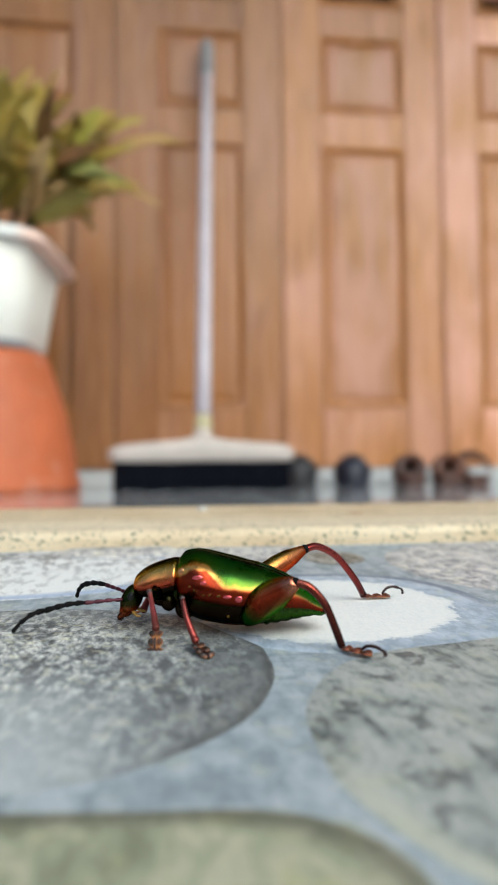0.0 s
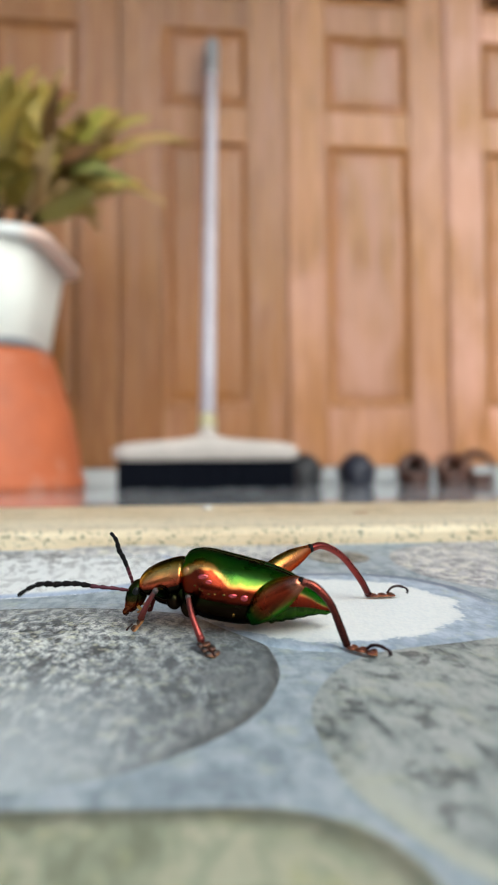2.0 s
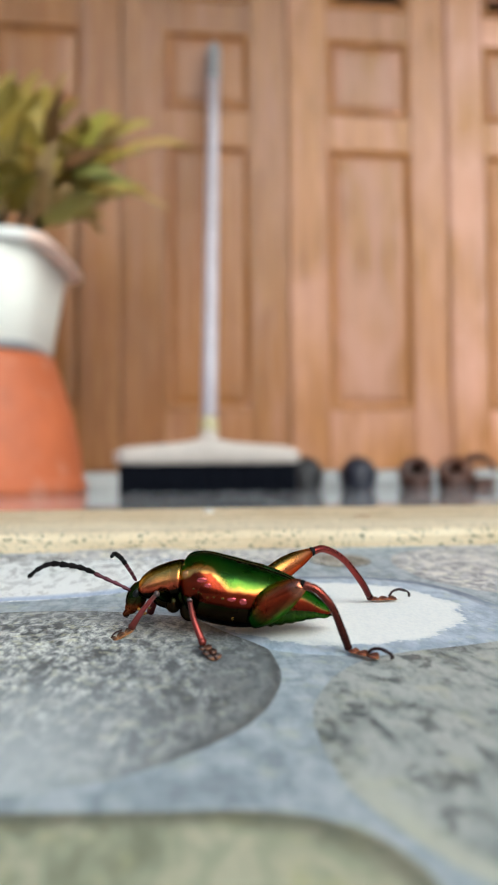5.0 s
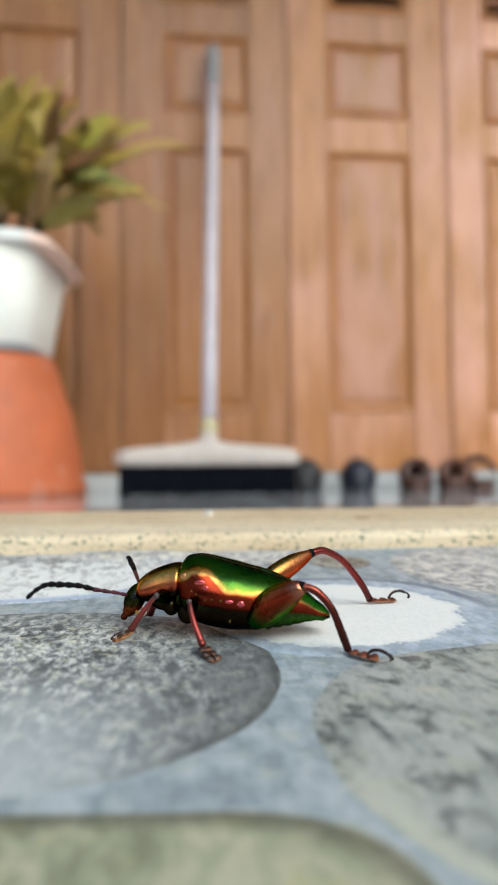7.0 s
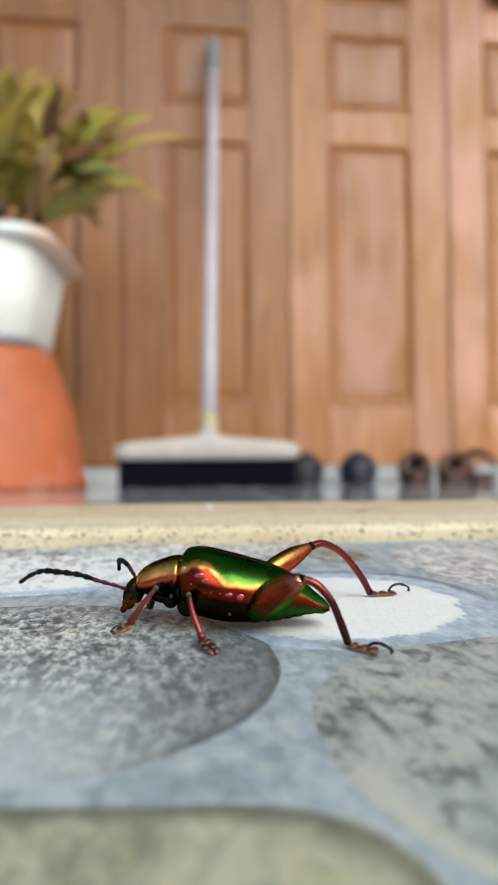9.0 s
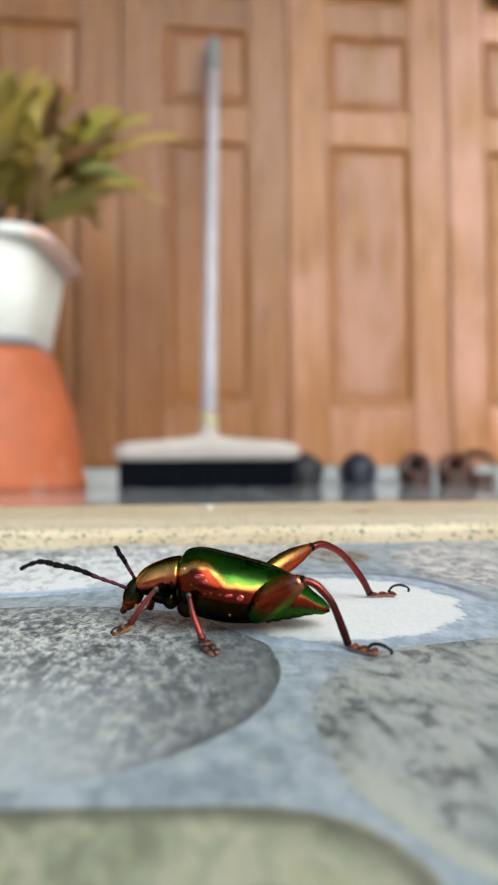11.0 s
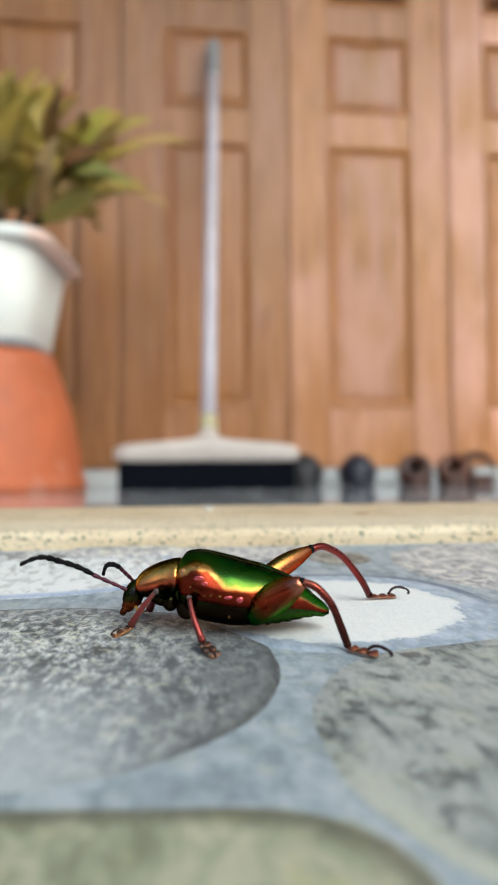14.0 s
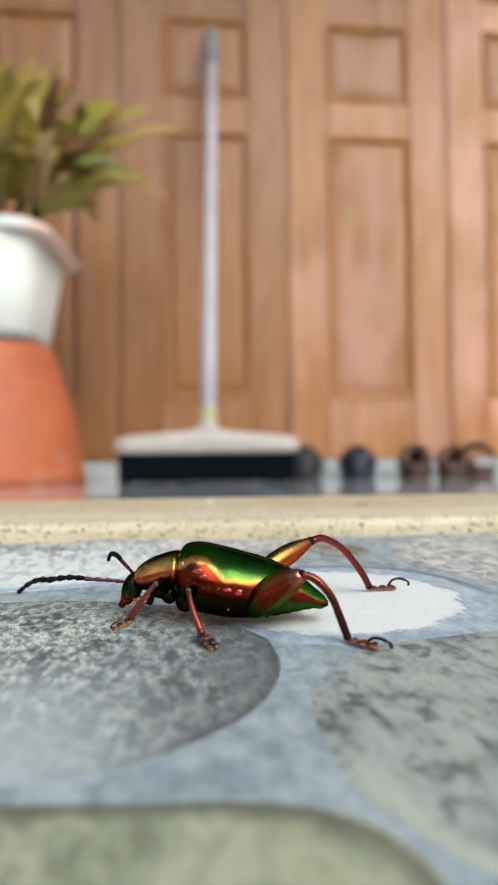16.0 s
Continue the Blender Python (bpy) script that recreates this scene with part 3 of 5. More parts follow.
def pebble_mesh(name, cx, cy, a, b, power, turn, material, seed, h=0.32):
    """A low flat-topped pebble in the step's glaze."""
    rng = random.Random(seed)
    ph = [rng.uniform(0, 6.28) for _ in range(4)]
    bm = bmesh.new()
    rim = bm.verts.layers.float.new("rim")
    side = bm.verts.layers.float.new("side")
    end = bm.verts.layers.float.new("end")
    n = 72
    levels = ((1.0, -0.05), (0.985, 0.16), (0.955, 0.34), (0.90, 0.46), (0.78, 0.52), (0.55, 0.55), (0.28, 0.55))
    rows = []
    for f, z in levels:
        row = []
        for i in range(n):
            t = 2 * math.pi * i / n
            c, s = math.cos(t), math.sin(t)
            k = (abs(c) ** power + abs(s) ** power) ** (-1 / power)
            k *= 1 + 0.018 * math.sin(2 * t + ph[0]) + 0.012 * math.sin(3 * t + ph[1]) + 0.005 * math.sin(7 * t + ph[2]) + 0.003 * math.sin(13 * t + ph[3])
            x, y = a * f * k * c, b * f * k * s
            x, y = x * math.cos(turn) - y * math.sin(turn), x * math.sin(turn) + y * math.cos(turn)
            x, y = cx + x, min(cy + y, 116.0)
            v = bm.verts.new((x * MM, y * MM, tile_z(y * MM) + z * h * MM))
            v[rim] = f
            v[side] = f * s
            v[end] = f * c
            row.append(v)
        rows.append(row)
    for p, q in zip(rows, rows[1:]):
        for i in range(n):
            bm.faces.new((p[i], p[(i + 1) % n], q[(i + 1) % n], q[i]))
    bm.faces.new(rows[-1])
    return bm


def build_nosing():
    """Cream step-edge tile: rounded front, low anti-slip ridges, and a lip down to the porch floor."""
    prof = [(117.2, -60), (117.2, 23.0), (117.5, 23.7), (118.2, 24.15), (119.5, 24.3)]
    z = lambda y: 24.3 + (y - 119.5) * 0.044
    for g, w, h in RIDGES:
        prof += [(g, z(g)), (g + 0.25, z(g) + h), (g + w - 0.4, z(g + w) + h), (g + w, z(g + w))]
    prof += [(158.0, z(158)), (159.6, z(158) - 0.3), (160.4, z(158) - 1.4), (160.6, -60)]
    bm = rings([[(x, y * MM, h * MM) for y, h in prof] for x in (-0.9, -0.45, 0.0, 0.45, 0.9)])
    ob = tagged(solid("trim", bm, CREAM), "cream speckled step-edge tile with fine ridges", "trim", kind="structure")
    edge = [(158.2, z(158.2) + 0.06), (159.7, z(158) - 0.24), (160.55, z(158) - 1.3), (160.8, z(158) - 4.0), (160.2, z(158) - 4.0), (159.0, z(158) - 1.2)]
    part("edge", rings([[(x, y * MM, h * MM) for y, h in edge] for x in (-0.9, 0.0, 0.9)]), CLAY, ob, "unglazed brown clay edge", smooth=False)
    return ob


def lump(rx, ry, rz, seed, uneven=0.25):
    """A small uneven crumb standing on z = 0."""
    bm = ball((0, 0, rz * 0.8), (rx, ry, rz), 16, 10)
    for v in bm.verts:
        v.co *= 1 + uneven * noise.noise(v.co * (1.1 / max(rx, ry)) + Vector((seed, 0, 0)))
        v.co.z = max(v.co.z, 0.0)
    return bm


def build_litter():
    z = lambda y: 0.0243 + (y - 0.1195) * 0.044
    crumb = solid("crumb", lump(0.0011, 0.0009, 0.0006, 3.0), CRUMB, True)
    crumb.location = (0.0073, 0.1465, z(0.1465) - 0.00003)
    tagged(crumb, "pale translucent crumb on the cream step edge", "crumb")
    sliver = solid("bark_sliver", lump(0.0016, 0.0006, 0.00025, 8.0, 0.4), CLAY, True)
    sliver.matrix_world = pose(0.0357, 0.1362, z(0.1362) - 0.00003, 0, 0, 18)
    tagged(sliver, "thin brown bark sliver on the cream step edge", "litter")


def build_porch():
    floor = tagged(solid("floor", box(-2.6, 2.6, 0.1612, 2.6, -0.2, -0.004), JOINT), "polished light grey porch floor tiles", "floor", kind="structure")
    size = 0.40
    me = finish("floor_tile", box(0, size - 0.003, 0, size - 0.003, -0.012, 0, 0.0015), FLOOR, False)
    for i in range(-6, 6):
        for j in range(5):
            t = new("floor_tile", me)
            t.parent = floor
            t.matrix_basis = pose(i * size + 0.12, 0.162 + j * size, 0)
    sill = solid("sill", box(-2.6, 2.6, DOOR_Y - 0.022, DOOR_Y + 0.12, 0.0, 0.043, 0.003), SILL)
    tagged(sill, "pale grey stone sill under the doors", "sill", kind="structure")
    # unseen wall, added to keep light off the left side
    tagged(solid("wall_side", box(-2.55, -2.35, 0.17, DOOR_Y - 0.032, 0.0, 2.43, 0.004), CONCRETE), "unseen grey concrete wall added against light from the left", "wall", kind="structure")
    # unseen ceiling, added and set low to dim the doors' tops
    tagged(solid("ceiling", box(-2.6, 2.6, 0.25, 2.2, 2.45, 2.57), PLASTER), "unseen plastered slab added to keep sky light off the doors", "ceiling", kind="structure")
    # unseen wall behind the camera, added to block the low sky
    tagged(solid("wall_yard", box(-9.0, 9.0, -4.0, -3.8, -0.16, 1.45, 0.01), PLASTER), "unseen pale plastered wall added to block low sky", "wall", kind="structure")
    for name, x0, x1, z0, z1 in (("wall_west", -2.6, -1.44, 0.0435, 2.445), ("wall_east", 1.62, 2.6, 0.0435, 2.445), ("wall_above", -1.44, 1.62, 2.1605, 2.445)):
        tagged(solid(name, box(x0, x1, DOOR_Y - 0.03, DOOR_Y + 0.15, z0, z1, 0.004), PLASTER), "pale painted plaster house wall", "wall", kind="structure")


DOOR_Y = 1.888
LEAVES = ((-0.999, 1), (-0.563, 2), (-0.127, 3), (0.309, 4), (0.745, 5), (1.181, 6))


def raised_panel(x0, x1, z0, z1, y):
    """A panel with a bevelled field, set back in its frame."""
    steps = ((0.0, 0.012), (0.008, 0.012), (0.012, 0.010), (0.034, 0.005), (0.038, 0.005))
    loops = [[(x0 + d, y + s, z0 + d), (x1 - d, y + s, z0 + d), (x1 - d, y + s, z1 - d), (x0 + d, y + s, z1 - d)] for d, s in steps]
    bm = rings(loops, cap=False)
    bm.verts.ensure_lookup_table()
    bm.faces.new(bm.verts[-4:])
    back = [bm.verts.new((p[0], y + 0.03, p[2])) for p in loops[0]]
    bm.faces.new(back)
    return bm


def moulding(x0, x1, z0, z1, y):
    """A rounded bead round a panel opening."""
    bm = bmesh.new()
    prof = ((0.0, 0.013), (0.0, 0.000), (0.005, -0.002), (0.010, -0.0005), (0.014, 0.004), (0.020, 0.008), (0.020, 0.013))
    loops = [[(x0 + d, y + s, z0 + d), (x1 - d, y + s, z0 + d), (x1 - d, y + s, z1 - d), (x0 + d, y + s, z1 - d)] for d, s in prof]
    return rings(loops, cap=False, bm=bm)


def build_door(name, x, wood):
    """One folding leaf: stiles, rails, two raised panels and a louvred top light."""
    w, y, base, top = 0.4338, DOOR_Y, 0.046, 2.09
    s = 0.112
    cuts = ((0.206, 0.900), (0.998, 1.203), (1.292, 1.96))
    door = new(name)
    part("stile", box(0, s, y - 0.001, y + 0.04, base, top, 0.007), wood, door, smooth=False)
    part("stile", box(w - s + 0.010, w, y, y + 0.04, base, top, 0.007), wood, door, smooth=False)
    zs = [base] + [z for c in cuts for z in c] + [top]
    for z0, z1 in zip(zs[::2], zs[1::2]):
        part("rail", box(s - 0.004, w - s + 0.014, y + 0.002, y + 0.038, z0, z1, 0.003), wood, door, smooth=False)
    for k, (z0, z1) in enumerate(cuts):
        x0, x1 = s, w - s + 0.010
        part("moulding", moulding(x0 - 0.004, x1 + 0.004, z0 - 0.004, z1 + 0.004, y), WOOD_BEAD if wood in (WOOD, WOOD_LIT) else wood, door, smooth=False)
        if k < 2:
            part("panel", raised_panel(x0, x1, z0, z1, y), WOOD_PANEL if wood in (WOOD, WOOD_LIT) else wood, door, smooth=False)
        else:
            part("backing", box(x0 - 0.003, x1 + 0.003, y + 0.034, y + 0.0375, z0, z1), LOUVRE_SHADE, door, smooth=False)
            n = 16
            for i in range(n):
                zc = z0 + (i + 0.5) * (z1 - z0) / n
                sl = part("slat", box(x0 + 0.001, x1 - 0.001, -0.017, 0.017, -0.0035, 0.0035, 0.0015), wood, door, smooth=False)
                sl.matrix_basis = pose(0, y + 0.020, zc, 48)
    door.location = (x, 0, 0)
    tagged(door, "varnished teak panel door leaf, closed", "door", "folding door leaves", "structure")


def build_doors():
    # leaf materials follow the light: shaded on the left, lit on the right
    for (x, i), wood in zip(LEAVES, (WOOD_BROWN_SHADED, WOOD_BROWN_SHADED, WOOD_HALF_SHADED, WOOD, WOOD_LIT, WOOD_LIT)):
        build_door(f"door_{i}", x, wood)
    frame_ob = new("trim_door_frame")
    part("jamb", box(-1.44, -1.003, DOOR_Y - 0.02, DOOR_Y + 0.09, 0.0435, 2.16, 0.004), WOOD, frame_ob, smooth=False)
    part("head", box(-1.002, 1.62, DOOR_Y - 0.02, DOOR_Y + 0.09, 2.095, 2.16, 0.004), WOOD, frame_ob, smooth=False)
    part("door_backing", box(-1.002, 1.62, DOOR_Y + 0.043, DOOR_Y + 0.09, 0.0435, 2.094), WOOD, frame_ob, smooth=False)
    tagged(frame_ob, "varnished teak door frame", "door frame", kind="structure")


# ---- things on the porch ----
def build_broom():
    broom = new("broom")
    broom.location = (0.068, 1.405, 0)
    half = 0.176
    # head: long plastic block rising to the socket in the middle
    loops = []
    n = 24
    for i in range(n + 1):
        u = -1 + 2 * i / n
        x = half * u
        e = (1 - abs(u) ** 10) ** 0.5 if abs(u) < 1 else 0.0
        top = 0.088 + 0.007 * math.exp(-(u * 6) ** 2) + 0.013 * (1 - abs(u))
        low = 0.051
        mid, hh, d = (top + low) / 2, (top - low) / 2 * (0.55 + 0.45 * e), 0.030 * (0.5 + 0.5 * e)
        loops.append([(x, d * math.copysign(abs(math.cos(a)) ** 0.5, math.cos(a)), mid + hh * math.copysign(abs(math.sin(a)) ** 0.55, math.sin(a))) for a in (2 * math.pi * k / 16 for k in range(16))])
    part("head", rings(loops), BROOM_WHITE, broom, "cream plastic broom head")
    # bristles: rows of tufts
    bm = bmesh.new()
    rng = random.Random(3)
    for i in range(46):
        for j in range(5):
            x = -half * 0.92 + i * half * 1.84 / 45
            y = (j - 2) * 0.011
            tip = rng.uniform(0.0, 0.003)
            sx, sy = rng.uniform(-0.003, 0.003), rng.uniform(-0.004, 0.004) + (j - 2) * 0.002
            rings([[(x + 0.0042 * math.cos(a), y + 0.0055 * math.sin(a), 0.056) for a in (k * 1.0472 for k in range(6))],
                   [(x + sx + 0.0050 * math.cos(a), y + sy + 0.0064 * math.sin(a), tip) for a in (k * 1.0472 for k in range(6))]], bm=bm)
    part("bristles", bm, BRISTLE, broom, "black bristles", smooth=False)
    # the handle leans back on the door
    foot, top = Vector((0.002, 0.0, 0.096)), Vector((0.045, 0.464, 1.158))
    way = (top - foot).normalized()
    part("socket", tube([foot - way * 0.012, foot + way * 0.012, foot + way * 0.028], [0.021, 0.018, 0.0155], 16), BROOM_WHITE, broom)
    part("collar", tube([foot + way * 0.020, foot + way * 0.050], [0.0180, 0.0168], 16), COLLAR, broom, "yellow plastic collar")
    part("handle", tube([foot + way * 0.045, top - way * 0.12], [0.0156, 0.0156], 16), HANDLE, broom, "lilac-grey metal handle")
    cap_top = top
    part("grip", tube([top - way * 0.135, top - way * 0.12, top - way * 0.02, cap_top], [0.0164, 0.0180, 0.0175, 0.011], 16), GRIP, broom, "grey plastic end cap")
    tagged(broom, "push broom with cream head leaning on the doors", "broom")


def build_pots():
    base = new("plastic_pot")
    base.location = (-0.375, 1.515, 0)
    prof = ((0.199, 0.0), (0.1965, 0.030), (0.189, 0.09), (0.176, 0.15), (0.159, 0.205), (0.144, 0.25), (0.140, 0.266), (0.134, 0.274), (0.0, 0.274))
    n = 48
    bm = rings([[(max(r, 0.001) * math.cos(2 * math.pi * i / n), max(r, 0.001) * math.sin(2 * math.pi * i / n), z) for i in range(n)] for r, z in prof])
    part("body", bm, ORANGE_PLASTIC, base)
    lip = ((0.200, 0.0), (0.203, 0.003), (0.203, 0.019), (0.201, 0.024), (0.199, 0.027), (0.1955, 0.027))
    part("rim", rings([[(r * math.cos(2 * math.pi * i / n), r * math.sin(2 * math.pi * i / n), z) for i in range(n)] for r, z in lip], cap=False), ORANGE_PLASTIC, base)
    tagged(base, "faded orange plastic pot turned upside down as a stand", "pot")
    planter = new("planter")
    planter.matrix_basis = pose(-0.365, 1.516, 0.2742, 0, 0, -5.5)

    def ring(w, d, z, r=0.07, k=8):
        pts = []
        for sx, sy, a0 in ((1, 1, 0), (-1, 1, 90), (-1, -1, 180), (1, -1, 270)):
            for i in range(k + 1):
                a = radians(a0 + 90 * i / k)
                pts.append((sx * (w - r) + r * math.cos(a), sy * (d - r) + r * math.sin(a), z))
        return pts
    foot = rings([ring(0.104, 0.126, 0.0), ring(0.108, 0.130, 0.002), ring(0.109, 0.131, 0.014), ring(0.100, 0.122, 0.014)])
    part("foot", foot, GRIP, planter, "dark grey base rim")
    body = rings([ring(0.096, 0.118, 0.0125), ring(0.105, 0.129, 0.0125), ring(0.108, 0.132, 0.017), ring(0.130, 0.164, 0.198), ring(0.124, 0.158, 0.198), ring(0.100, 0.124, 0.02)])
    part("body", body, WHITE_PLASTIC, planter)
    rim = rings([ring(0.127, 0.161, 0.189), ring(0.1315, 0.1655, 0.189), ring(0.156, 0.1685, 0.190), ring(0.161, 0.170, 0.191), ring(0.162, 0.171, 0.194), ring(0.1600, 0.1700, 0.199), ring(0.145, 0.1650, 0.2135), ring(0.139, 0.163, 0.215), ring(0.134, 0.160, 0.215), ring(0.123, 0.157, 0.196)], cap=False)
    part("rim", rim, BOUNCE_LIT_RIM, planter, "white rim, rosy along one side with painted bounce light")
    soil = rings([ring(0.1235, 0.157, 0.185), ring(0.10, 0.12, 0.190), ring(0.05, 0.05, 0.195, 0.03)])
    part("soil", soil, SOIL, planter, "dark potting soil")
    tagged(planter, "white rectangular plastic planter on an orange stand", "planter")


def blade(length, width, droop, fold, seed):
    """A lance-shaped leaf blade with a keeled midrib, thin but closed."""
    rng = random.Random(seed)
    loops, n = [], 12
    tw = rng.uniform(-0.5, 0.5)
    for i in range(n + 1):
        u = i / n
        wd = width * (math.sin(math.pi * min(1, 0.06 + 0.94 * u) ** 0.8) ** 0.75 if u < 1 else 0.0) + 0.0012
        x = length * u * (1 - 0.18 * droop * u)
        z = length * (0.25 * u - droop * 0.55 * u * u)
        a = tw * u
        ruff = 0.05 * width * math.sin(u * 17 + seed)
        c, s = math.cos(a), math.sin(a)
        across = ((-wd, fold * wd + ruff), (-wd * 0.5, fold * wd * 0.35), (0, 0), (wd * 0.5, fold * wd * 0.35), (wd, fold * wd - ruff))
        upper = [(x, y * c - h * s, z + y * s + h * c) for y, h in across]
        lower = [(p[0], p[1], p[2] - 0.0012) for p in upper[::-1]]
        loops.append(upper + lower)
    return rings(loops)


def build_plant():
    plant = new("potted_plant")
    plant.location = (-0.35, 1.47, 0.495)
    rng = random.Random(11)
    kinds = [finish("leaf", blade(0.2, rng.uniform(0.026, 0.038), rng.uniform(0.15, 0.75), rng.uniform(0.05, 0.4), k), LEAF) for k in range(10)]

    def leaf(root, tip, k, wide=1.0, roll=0.0):
        """A blade that grows from its root towards a tip."""
        root, tip = Vector(root), Vector(tip)
        run = tip - root
        ob = new("leaf", kinds[k])
        ob.parent = plant
        s = run.length / 0.19
        ob.matrix_basis = Matrix.Translation(root) @ run.to_track_quat("X", "Z").to_matrix().to_4x4() @ pose(0, 0, 0, roll) @ Matrix.Diagonal((s, wide * (0.55 + 0.45 * s), s, 1))
        return ob

    # each stem ends in a tuft: foot, crown, the tuft's leaning, leaf count, reach
    for foot, crown, lean, count, reach in (((0.02, 0.0), (0.01, 0.00, 0.19), (0.1, -0.1, 0.9), 20, 0.18), ((0.04, 0.0), (0.10, -0.02, 0.16), (0.35, -0.2, 0.45), 18, 0.15),
                                            ((0.06, -0.01), (0.175, -0.03, 0.145), (0.5, -0.2, 0.25), 21, 0.125), ((0.05, 0.02), (0.15, 0.02, 0.08), (0.55, -0.3, 0.15), 15, 0.13),
                                            ((0.0, -0.03), (0.01, -0.06, 0.06), (0.15, -0.5, 0.4), 12, 0.12), ((-0.02, 0.02), (-0.07, 0.02, 0.16), (-0.2, 0.0, 0.8), 16, 0.17),
                                            ((0.03, -0.06), (0.05, -0.09, 0.055), (0.25, -0.6, 0.45), 12, 0.11), ((-0.03, -0.08), (-0.04, -0.13, 0.03), (0.1, -0.4, 0.55), 14, 0.10), ((0.03, -0.09), (0.04, -0.14, 0.03), (0.3, -0.4, 0.45), 10, 0.09), ((0.0, -0.05), (-0.01, -0.11, 0.05), (0.1, -0.6, 0.45), 14, 0.11), ((0.08, -0.04), (0.11, -0.06, 0.05), (0.45, -0.4, 0.30), 9, 0.12), ((-0.04, 0.0), (-0.13, 0.0, 0.08), (-0.5, -0.1, 0.5), 18, 0.15), ((0.03, 0.04), (0.06, 0.09, 0.12), (0.2, 0.4, 0.6), 16, 0.15)):
        low, top = Vector((foot[0], foot[1], -0.01)), Vector(crown)
        part("stem", tube([low, low.lerp(top, 0.5) + Vector((0, 0, 0.015)), top], [0.007, 0.006, 0.004], 8), STEM, plant)
        for i in range(count):
            u = 1.0 - 0.4 * rng.random() ** 2
            d = Vector((rng.gauss(0, 0.6), rng.gauss(0, 0.6), rng.gauss(0, 0.45))) + Vector(lean)
            d.normalize()
            root = low.lerp(top, u)
            tip = root + d * reach * rng.uniform(0.6, 1.08)
            tip.z = max(tip.z, 0.068)
            leaf(root, tip, rng.randrange(10), rng.uniform(0.8, 1.25), rng.uniform(-50, 50))
    # single long blades that stand clear of the tufts
    for root, tip, k, wide, roll in (((0.10, -0.02, 0.14), (0.150, -0.04, 0.335), 1, 1.1, 70), ((0.13, -0.02, 0.15), (0.262, -0.05, 0.262), 4, 1.6, 65), ((0.17, -0.03, 0.15), (0.318, -0.03, 0.246), 2, 0.7, 35),
                                     ((0.17, -0.03, 0.13), (0.300, -0.04, 0.172), 9, 0.8, 45), ((0.22, -0.03, 0.140), (0.405, -0.03, 0.232), 5, 0.6, 45), ((0.15, -0.03, 0.125), (0.350, -0.03, 0.068), 7, 0.75, 50), ((0.14, -0.03, 0.10), (0.30, -0.03, 0.085), 3, 0.9, 55),
                                     ((0.02, 0.0, 0.17), (0.090, -0.03, 0.345), 6, 1.0, 60), ((0.0, 0.0, 0.17), (0.028, -0.03, 0.375), 8, 1.2, 75)):
        leaf(root, tip, k, wide, roll)
    # blades of other tints low in the middle and on the sunny side
    for shade, blades in ((DRY_LEAF, (((0.108, -0.12, 0.02), (0.152, -0.15, 0.145), 3, 1.6, 80), ((0.095, -0.12, 0.01), (0.128, -0.15, 0.095), 6, 1.8, 70), ((0.10, -0.08, 0.03), (0.175, -0.14, 0.060), 2, 1.4, 60))),
                          (YELLOW_LEAF, (((0.185, -0.10, 0.150), (0.240, -0.12, 0.214), 4, 1.4, 70), ((0.02, -0.12, 0.02), (0.060, -0.15, 0.095), 1, 1.6, 75))),
                          # first and last brown blade stand for the shade in the plant's hollow
                          (BROWN_LEAF_AND_SHADE, (((0.150, -0.11, 0.105), (0.236, -0.13, 0.136), 5, 1.2, 60), ((0.130, -0.09, 0.150), (0.156, -0.11, 0.262), 7, 1.5, 75), ((0.140, -0.11, 0.100), (0.205, -0.13, 0.112), 0, 1.0, 40))),
                          (GREEN_LEAF, (((0.170, -0.12, 0.100), (0.250, -0.13, 0.088), 8, 0.9, 65), ((0.205, -0.12, 0.085), (0.288, -0.13, 0.066), 9, 0.8, 55), ((-0.03, -0.10, 0.17), (0.02, -0.12, 0.28), 2, 1.6, 75)))):
        tinted = finish("leaf", blade(0.2, 0.030, 0.4, 0.25, 21), shade)
        for root, tip, k, wide, roll in blades:
            leaf(root, tip, k, wide, roll).data = tinted
    tagged(plant, "bushy plant with olive and brown-green lance leaves in a white planter", "plant")


